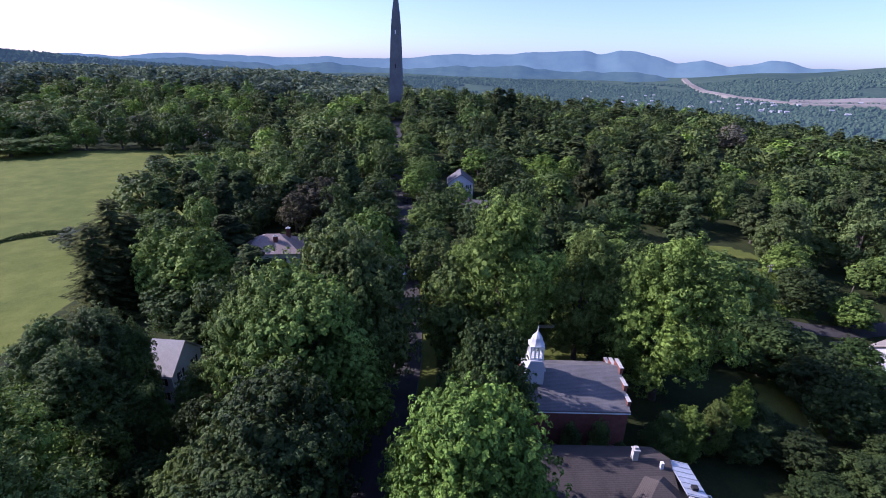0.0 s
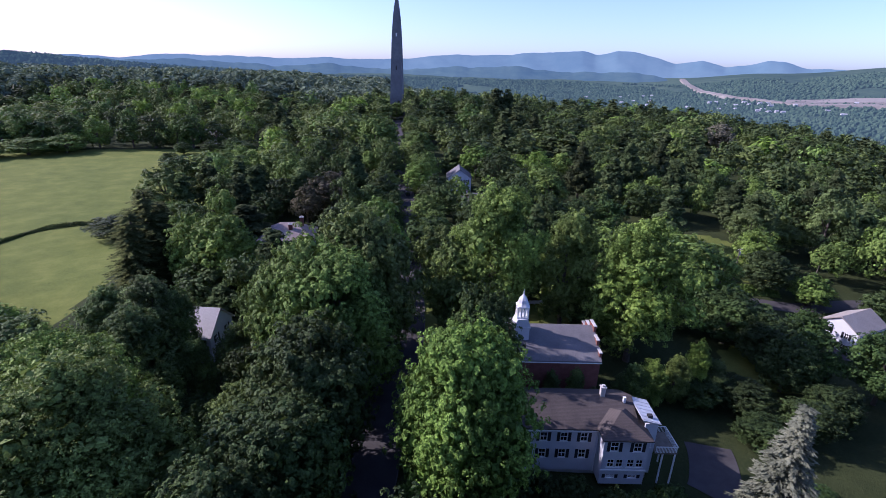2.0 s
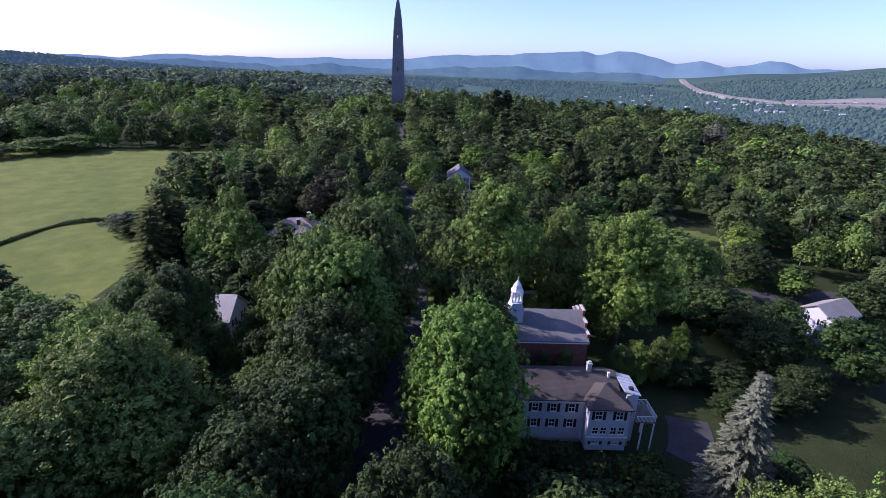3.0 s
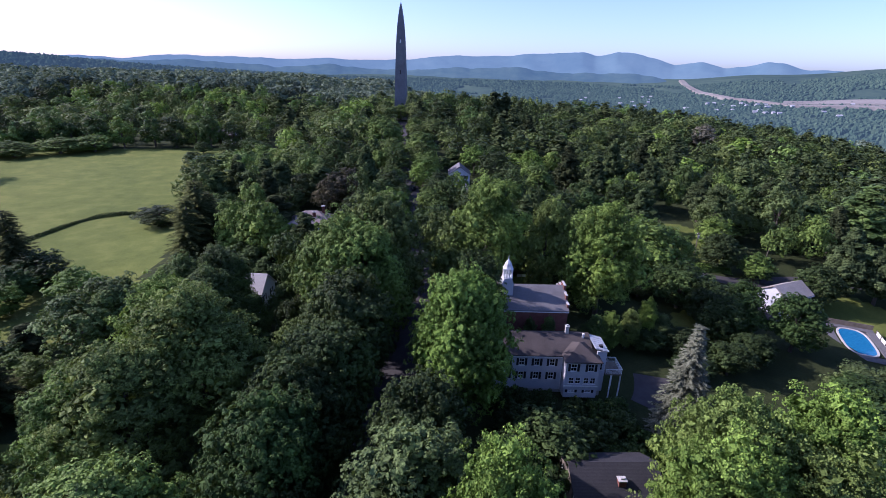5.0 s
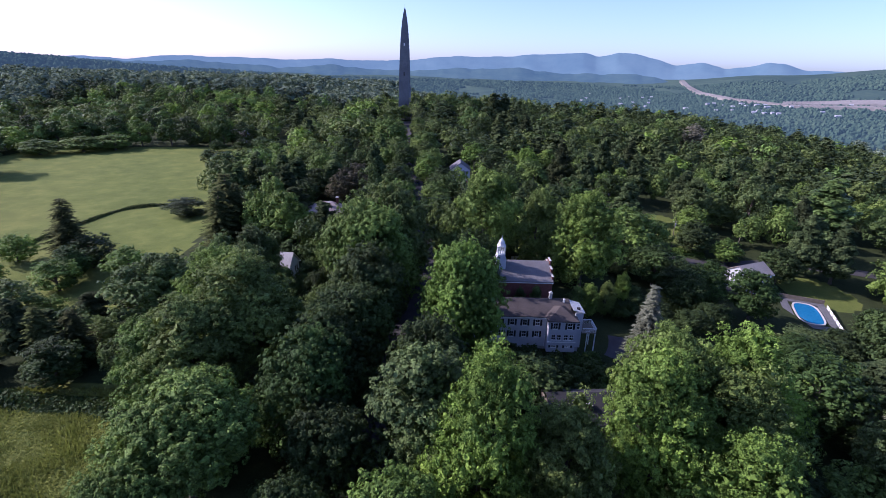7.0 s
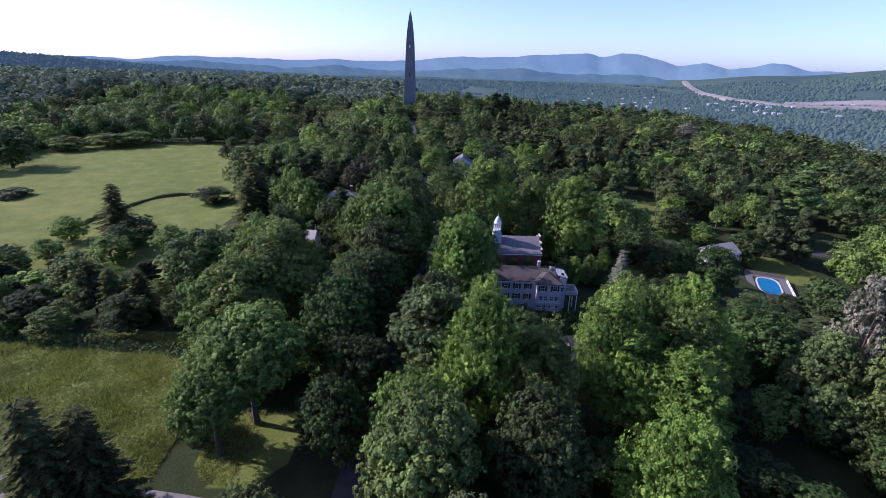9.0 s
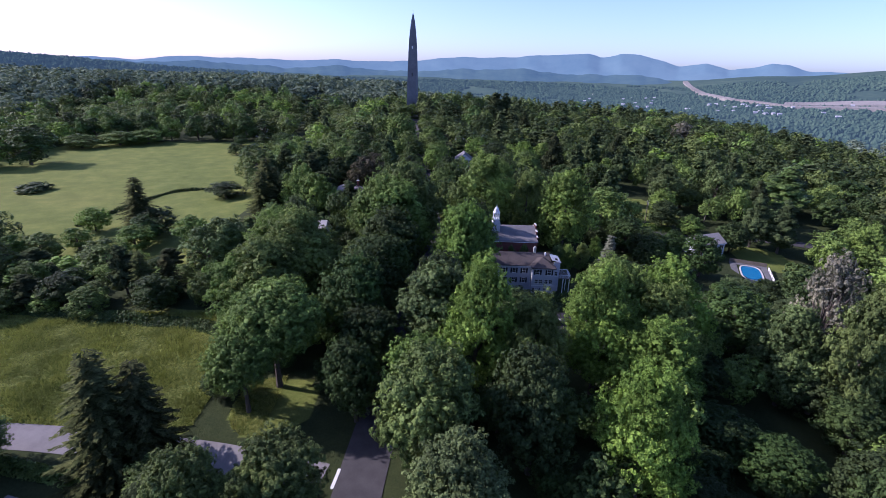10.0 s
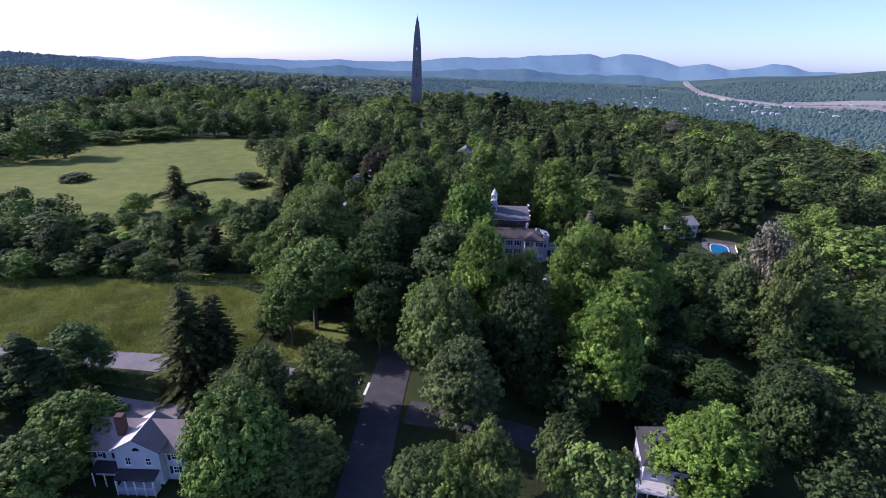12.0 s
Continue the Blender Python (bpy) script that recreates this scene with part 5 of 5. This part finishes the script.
plain_house("side_house", "white two-storey house with weathered pale roof by the lane", 101.2, 91.0, 23.4, 11.2, 8.4, 6.2, 2.6, WHITE, ROOF_TAN)
plain_house("shingled_house", "house with pale grey shingle roof and chimney behind trees", -49.8, 74.5, -4, 11.5, 9.0, 6.2, 3.8, WHITE, ROOF_PALE, chims=((-3.5, -1.2, 10.6),))
h5 = plain_house("hipped_house", "house with weathered pink hipped roof and brick chimney", -47.0, 131.0, 8, 16.0, 12.0, 3.6, 3.8, WHITE, ROOF_PINK, rows=((1.0, 1.4, 1.0),), hip=True, chims=((1.2, -2.4, 7.6), (4.2, 1.0, 8.8)))
plain_house("avenue_house", "white gabled house on the avenue below the monument", 8.5, 201, 90, 11, 10, 6.0, 3.6, WHITE, ROOF_GREY)
plain_house("low_house", "small house with dark roof beside the avenue", 13.5, 173, 0, 10, 8, 3.6, 2.8, WHITE, ROOF_GREY, ((1.0, 1.4, 1.0),))
plain_house("field_house", "large white house beyond the field", -176, 371, -20, 17, 11, 6.4, 3.2, WHITE, ROOF_GREY)
plain_house("shed_house", "low dark outbuilding among pines", 83, 188, 10, 9, 6, 3.0, 2.0, TIMBER, ROOF_DARK, ((1.0, 1.0, 0.9),), shutters=False)
plain_house("hill_house", "white house far up the avenue", 9, 292, 85, 10, 9, 5.8, 3.4, WHITE, ROOF_GREY)
plain_house("dark_house", "low house with charcoal shingle roof under the trees", 26.5, 19.5, 2, 13.0, 10.0, 5.8, 3.0, TIMBER, ROOF_DARK, TWO, chims=((0.5, -2.6, 8.2),))


def cross_house():
    """The white gabled house: a long range with a pink-grey roof, and a wing whose gable faces south."""
    x, y = -53.0, -49.0
    z = high(x, y) + 0.5
    root = thing("gabled_house", "white gabled house with pinkish shingle roof and brick chimneys", "house", Matrix.Translation((x, y, z)))
    block(root, 19.0, 7.0, 6.0, WHITE, TWO, 0, 0, gable=3.3)
    gable_roof(root, 19.0, 7.0, 6.0, 3.3, 0.4, ROOF_PINK, 0, 0)
    m = pose(-4.1, -5.0, 0)
    wing = part("wing_wall", moved(wall_panel(7.4, 7.1, 0.28, [(1.5, 4.0, 0.95, 1.5), (4.9, 4.0, 0.95, 1.5)], 2.15), m), WHITE, root)
    for a, b in ((1.5, 4.0), (4.9, 4.0)):
        window(wing, m, a, b, 0.95, 1.5, False)
    bm = bmesh.new()
    fan = [bm.verts.new((-0.4 + 0.62 * math.cos(math.pi * k / 8), -5.06, 7.0 + 0.62 * math.sin(math.pi * k / 8))) for k in range(9)]
    back = [bm.verts.new(v.co + Vector((0, 0.055, 0))) for v in fan]
    bm.faces.new(fan[::-1])
    for i in range(9):
        bm.faces.new((fan[i], back[i], back[i - 1], fan[i - 1]))
    part("fan_window", bm, GLASS, wing, "dark half-round attic window")
    for s in (0, 7.12):
        part("wing_wall", boxed((-4.1 + s, -4.717, 0, -3.82 + s, -3.52, 7.0)), WHITE, root)
    # Sun and shade put into the shingles: pale west slope, darker east slope.
    for s in (-1, 1):
        part("wing_roof", prism([(-0.4, -5.5, 9.45), (-0.4, 2.0, 9.45), (-0.4 + s * 4.2, 2.0, 6.95), (-0.4 + s * 4.2, -5.5, 6.95)], (0, 0, 0.2)), ROOF_PALE if s < 0 else ROOF_GREY, root)
    porch = part("porch_roof", prism([(-3.9, -5.03, 3.1), (3.0, -5.03, 3.1), (3.0, -7.0, 2.5), (-3.9, -7.0, 2.5)], (0, 0, 0.14)), ROOF_DARK, root, "dark porch roof")
    part("porch_body", boxed((-3.5, -6.7, -0.9, 2.6, -5.01, 0.9)), WHITE, porch, "white panelled porch wall")
    for px in (-3.6, -2.0, -0.5, 1.1, 2.6):
        part("porch_post", boxed((px - 0.09, -6.9, -1.5, px + 0.09, -6.72, 2.52)), TRIM, porch, "white porch post")
    part("side_porch", prism([(-8.6, -3.53, 3.2), (-4.3, -3.53, 3.2), (-4.3, -5.6, 2.6), (-8.6, -5.6, 2.6)], (0, 0, 0.14)), ROOF_DARK, root, "small dark porch roof")
    for px in (-8.4, -6.4, -4.6):
        part("porch_post", boxed((px - 0.08, -5.5, -1.5, px + 0.08, -5.34, 2.6)), TRIM, root, "white porch post")
    chimney(root, -4.4, -1.6, 6.0, 11.4, 1.3, 1.2, OLD_BRICK, False)
    chimney(root, 6.4, 0.0, 8.4, 10.8, 1.1, 0.9, OLD_BRICK, False)


cross_house()


def turret_house():
    """A dark-roofed house with a white porch, half under a bright tree."""
    x, y = 38.8, -44.0
    z = high(x, y) - 0.2
    root = thing("dark_roofed_house", "white house with steep dark roof and white porch", "house", Matrix.Translation((x, y, z)) @ pose(0, 0, 0, 0, 0, -12))
    block(root, 7.6, 9.5, 6.6, WHITE, TWO, gable=0, shutters=False)
    hip_roof(root, 7.6, 9.5, 6.6, 5.2, 0.5, ROOF_DARK)
    porch = part("porch_roof", prism([(-5.0, -4.8, 3.1), (4.5, -4.8, 3.1), (4.5, -7.4, 2.5), (-5.0, -7.4, 2.5)], (0, 0, 0.14)), ROOF_PALE, root, "pale porch roof")
    for px in (-4.8, -3.0, -1.2, 0.6, 2.4, 4.2):
        part("porch_post", boxed((px - 0.1, -7.3, -1.2, px + 0.1, -7.1, 2.52)), TRIM, porch, "white porch post")


turret_house()


# ---- pool, pole, hedges and cars ----
PATIO = surface("dark_paving", (0.07, 0.07, 0.075), (0.15, 0.145, 0.145), 0.8, 0.9, 0.3, 6.0)


def pool():
    z = high(110.8, 74.0) + 0.3
    root = thing("swimming_pool", "blue swimming pool with pale coping beside the lawn", "pool", Matrix.Translation((110.8, 74.0, z)) @ pose(0, 0, 0, 0, 0, -24))
    oval = [(math.copysign(abs(math.cos(a)) ** 0.6, math.cos(a)), math.copysign(abs(math.sin(a)) ** 0.6, math.sin(a))) for a in (math.tau * (k + 0.5) / 40 for k in range(40))]
    part("water", prism([(3.2 * u, 7.2 * v, -0.5) for u, v in oval], (0, 0, 0.42)), WATER, root, "bright blue pool water")
    bm = bmesh.new()
    rings = [[bm.verts.new((r * u, (r + 4.0) * v, z1)) for u, v in oval] for r, z1 in ((3.22, -0.6), (3.22, 0.05), (3.7, 0.05), (3.7, -0.6))]
    for a, b in zip(rings, rings[1:] + rings[:1]):
        for k in range(40):
            bm.faces.new((a[k - 1], a[k], b[k], b[k - 1]))
    bmesh.ops.recalc_face_normals(bm, faces=bm.faces)
    part("coping", bm, CONCRETE, root, "pale stone coping")
    part("deck", boxed((-6.5, -10.5, -1.5, -4.2, 9.5, -0.02), (4.2, -10.5, -1.5, 6.0, 9.5, -0.02), (-4.197, 7.7, -1.5, 4.197, 9.5, -0.02), (-4.197, -10.5, -1.5, 4.197, -7.7, -0.02), (-4.1, -7.6, -1.5, 4.1, 7.6, -0.55)), PATIO, root, "dark paved pool surround")
    fence = thing("pool_fence", "white panel fence along the pool", "fence", Matrix.Translation((110.8, 74.0, z)) @ pose(0, 0, 0, 0, 0, -24))
    for k in range(5):
        part("panel", boxed((6.25, -9.0 + 3.4 * k, -0.6, 6.37, -6.2 + 3.4 * k, 0.75)), TRIM, fence)
    for k in range(6):
        part("post", boxed((6.2, -9.45 + 3.4 * k, -1.0, 6.42, -9.2 + 3.4 * k, 0.9)), TIMBER, fence)
    part("back_panel", boxed((-6.5, 9.6, -0.6, 6.0, 9.75, 1.3)), TIMBER, fence)


pool()


def utility_pole(x, y, h, lean):
    root = thing("utility_pole", "grey wooden utility pole with a crossarm and transformer", "utility pole", Matrix.Translation((x, y, high(x, y))) @ pose(0, 0, 0, 0, lean, 20))
    bm = bmesh.new()
    tube(bm, [(0, 0, -0.8), (0, 0, h * 0.5), (0, 0, h)], [0.17, 0.15, 0.12], 8)
    pole = part("pole", bm, TIMBER, root)
    part("crossarm", boxed((-1.1, -0.06, h - 0.7, 1.1, 0.06, h - 0.56)), TIMBER, root)
    bm = bmesh.new()
    tube(bm, [(0.38, 0, h - 2.4), (0.38, 0, h - 1.3)], [0.24, 0.24], 10)
    part("transformer", bm, CONCRETE, root, "pale grey transformer can")
    for s in (-1.0, -0.4, 0.4, 1.0):
        bm = bmesh.new()
        tube(bm, [(s, 0, h - 0.557), (s, 0, h - 0.4)], [0.05, 0.03], 6)
        part("insulator", bm, TRIM, root)


utility_pole(88, 119, 10.5, -3)
utility_pole(118, 126, 10.0, 4)


def flag_pole(x, y, h):
    root = thing("flag_pole", "white flag pole with a red and white flag", "flag pole", Matrix.Translation((x, y, high(x, y))))
    bm = bmesh.new()
    tube(bm, [(0, 0, -0.5), (0, 0, h)], [0.09, 0.05], 8)
    part("pole", bm, TRIM, root)
    bm = bmesh.new()
    tube(bm, [(0, 0, h + 0.003), (0, 0, h + 0.2)], [0.1, 0.04], 8)
    part("finial", bm, METAL, root)
    flag = part("flag", boxed((0.0, -0.02, h - 2.1, 0.075, 0.02, h - 0.22)), TRIM, root, "red and white striped flag")
    for k in range(7):
        bm = bmesh.new()
        rows = []
        for i in range(8):
            u = i / 7
            w = 0.12 * math.sin(5 * u + 0.3 * k)
            rows.append([bm.verts.new((0.08 + 0.75 * u, w + s, h - 0.25 - 0.26 * k - 0.9 * u * u - q)) for s, q in ((0, 0), (0, 0.26), (0.02, 0.26), (0.02, 0))])
        for a, b in zip(rows, rows[1:]):
            for i in range(4):
                bm.faces.new((a[i], a[i - 1], b[i - 1], b[i]))
        bm.faces.new(rows[0])
        bm.faces.new(rows[-1][::-1])
        part("stripe", bm, TRIM if k % 2 else FLAG_RED, flag)


FLAG_RED = surface("red_cloth", (0.30, 0.03, 0.03), (0.42, 0.05, 0.05), 2.0, 0.8, 0.1, 20.0)
flag_pole(9.6, 160, 11)


def low_fence(x, y, turn, n):
    root = thing("garden_fence", "low white picket fence on the lawn behind the hall", "fence", Matrix.Translation((x, y, high(x, y))) @ pose(0, 0, 0, 0, 0, turn))
    for k in range(n):
        part("panel", boxed((1.5 * k, -0.03, 0.15, 1.5 * k + 1.4, 0.03, 1.0)), TRIM, root)
        part("post", boxed((1.5 * k - 0.09, -0.06, -0.4, 1.5 * k - 0.01, 0.06, 1.15)), TRIM, root)


low_fence(23.5, 98.5, 4, 3)


def hedge(name, line, width, height, seed, label, leaf="oak", per=26):
    """A strip of rough growth along a line: small leaf sprays over a low ridge."""
    g = np.random.default_rng(seed)
    q, n = along(line, 0.5)
    k = np.repeat(np.arange(len(q)), per)
    a = g.uniform(-1, 1, len(k))
    up = height * (1 - a**2) * g.uniform(0.35, 1.1, len(k)) * (0.75 + 0.35 * np.sin(k * 0.11 + seed) * np.sin(k * 0.037))
    xy = q[k] + n[k] * (a * width / 2)[:, None] + g.normal(size=(len(k), 2)) * 0.15
    p = np.concatenate([xy, (land(xy[:, 0], xy[:, 1]) + up)[:, None]], 1)
    way = unit(np.stack([n[k][:, 0] * a, n[k][:, 1] * a, 0.5 + 0 * a], -1) + g.normal(size=(len(k), 3)) * 0.4)
    return tagged(new(name, quads(name, sprays(p, way, 0.42, g), LEAF[leaf])), label, "hedge", "", "stuff")


hedge("field_hedge", [(-152, 95), (-149, 135), (-146, 156), (-134, 164), (-112, 168)], 2.2, 1.5, 2, "rough dark hedgerow between the two fields")
hedge("meadow_scrub", [(-150, 28), (-120, 26), (-90, 22), (-62, 20), (-44, 8)], 5.0, 2.2, 3, "rough scrub along the meadow's upper edge", per=60)
hedge("roadside_scrub", [(-96, -27), (-74, -27), (-58, -30)], 3.0, 2.2, 4, "scrub between the side road and the forecourt", "maple", 50)
hedge("lane_hedge", [(74, 111), (88, 113), (99, 112)], 3.2, 2.2, 5, "clipped green hedge along the lane", "maple", 60)
hedge("hall_hedge", [(17, 75), (24, 78), (34, 76)], 4.0, 2.5, 6, "shrubs behind the brick hall", "oak", 60)


def car(x, y, turn, paint, label):
    root = thing("car", label, "car", Matrix.Translation((x, y, high(x, y) + 0.14)) @ pose(0, 0, 0, 0, 0, turn))
    bm = prism([(-2.2, -0.88, 0.35), (2.2, -0.88, 0.35), (2.25, -0.88, 0.75), (1.2, -0.88, 0.95), (-2.0, -0.88, 0.98), (-2.25, -0.88, 0.8)], (0, 1.76, 0))
    bmesh.ops.bevel(bm, geom=list(bm.edges), offset=0.06, segments=1, affect="EDGES")
    part("body", bm, paint, root)
    bm = prism([(-1.9, -0.78, 0.985), (1.1, -0.78, 0.985), (0.4, -0.78, 1.42), (-1.4, -0.78, 1.45)], (0, 1.56, 0))
    bmesh.ops.bevel(bm, geom=list(bm.edges), offset=0.05, segments=1, affect="EDGES")
    part("cabin_glass", bm, GLASS, root, "dark car windows")
    part("cabin_roof", boxed((-1.35, -0.7, 1.452, 0.35, 0.7, 1.5)), paint, root)
    for wx in (-1.4, 1.4):
        for wy in (-0.86, 0.86):
            bm = bmesh.new()
            tube(bm, [(wx, wy - 0.1, 0.32), (wx, wy + 0.1, 0.32)], [0.32, 0.32], 12)
            part("wheel", bm, SHUTTER, root)
    return root


SILVER = surface("silver_paint", (0.45, 0.46, 0.48), (0.55, 0.56, 0.58), 1.0, 0.25, 0.0, 10.0, 0.4, 0.6)
NAVY = surface("dark_paint", (0.015, 0.017, 0.024), (0.03, 0.032, 0.04), 1.0, 0.25, 0.0, 10.0, 0.2, 0.6)
car(-8.6, 120, 93, SILVER, "silver car parked on the shaded avenue")
car(-13.4, 186, 100, NAVY, "dark car on the avenue below the monument")
car(-72, 190, 15, SILVER, "silver car parked beside the woods")
car(-69, -36, -8, NAVY, "dark car parked on the forecourt")


# ---- the far valley ----
def polar(az, r):
    return (math.sin(radians(az)) * r, math.cos(radians(az)) * r)


# The last colour triple is the haze glow, as on the valley land.
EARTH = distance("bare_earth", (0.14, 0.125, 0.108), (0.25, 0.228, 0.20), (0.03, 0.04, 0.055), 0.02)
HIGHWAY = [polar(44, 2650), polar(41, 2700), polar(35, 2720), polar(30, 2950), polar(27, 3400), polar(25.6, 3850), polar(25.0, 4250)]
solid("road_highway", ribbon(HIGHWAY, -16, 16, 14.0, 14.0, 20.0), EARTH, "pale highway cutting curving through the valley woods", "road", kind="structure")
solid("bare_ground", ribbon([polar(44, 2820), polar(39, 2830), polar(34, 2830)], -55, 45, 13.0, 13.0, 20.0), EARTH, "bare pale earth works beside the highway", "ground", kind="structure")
# Far walls and roofs glow faintly as well, in place of haze.
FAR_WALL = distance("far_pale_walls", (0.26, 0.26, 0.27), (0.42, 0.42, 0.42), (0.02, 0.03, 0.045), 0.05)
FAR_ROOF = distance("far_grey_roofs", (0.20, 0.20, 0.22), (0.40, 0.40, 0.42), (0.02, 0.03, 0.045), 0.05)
town = random.Random(21)
for k in range(36):
    az, r = (town.gauss(31, 5), town.uniform(2350, 2760)) if k % 3 else (town.gauss(20, 3), town.uniform(2300, 3300))
    x, y = polar(az, r)
    w, dd, h = town.uniform(9, 24) if k % 3 else town.uniform(8, 15), town.uniform(9, 16), town.uniform(8, 13)
    root = thing("valley_building", "small pale building far off in the valley", "building", Matrix.Translation((x, y, high(x, y))) @ pose(0, 0, 0, 0, 0, town.uniform(-40, 40)), "buildings of the valley town")
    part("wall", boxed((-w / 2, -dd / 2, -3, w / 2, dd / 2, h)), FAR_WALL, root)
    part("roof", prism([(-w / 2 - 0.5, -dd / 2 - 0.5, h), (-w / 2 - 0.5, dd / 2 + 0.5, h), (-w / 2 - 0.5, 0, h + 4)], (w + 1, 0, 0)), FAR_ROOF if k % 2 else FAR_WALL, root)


def meadow_grass(n, seed):
    """Long meadow grass: loose upright blades in tussocks."""
    g = np.random.default_rng(seed)
    x, y = g.uniform(-148, -36, n), g.uniform(-17.5, 26, n)
    keep = in_field(x, y)
    x, y = x[keep], y[keep]
    k = len(x)
    t = g.uniform(0, math.tau, k)
    h = g.uniform(0.25, 0.7, k) * (0.8 + 0.4 * np.sin(x * 0.35 + np.sin(y * 0.5)))
    w = g.uniform(0.05, 0.13, k)
    p = np.stack([x, y, land(x, y) - 0.02], -1)
    side = np.stack([np.cos(t), np.sin(t), 0 * t], -1) * w[:, None]
    up = np.stack([g.normal(size=k) * 0.25, g.normal(size=k) * 0.25, h], -1)
    v = np.stack([p - side, p + side, p + side * 0.6 + up, p - side * 0.6 + up], 1)
    return tagged(new("meadow_grass", quads("meadow_grass", v, GRASS_BLADES)), "long uncut meadow grass beside the side road", "grass", "", "stuff")


GRASS_BLADES = foliage("grass_blades", (0.132, 0.162, 0.034), (0.212, 0.236, 0.060), 0.3, 0.1, 0.05, 0)
meadow_grass(120000, 12)
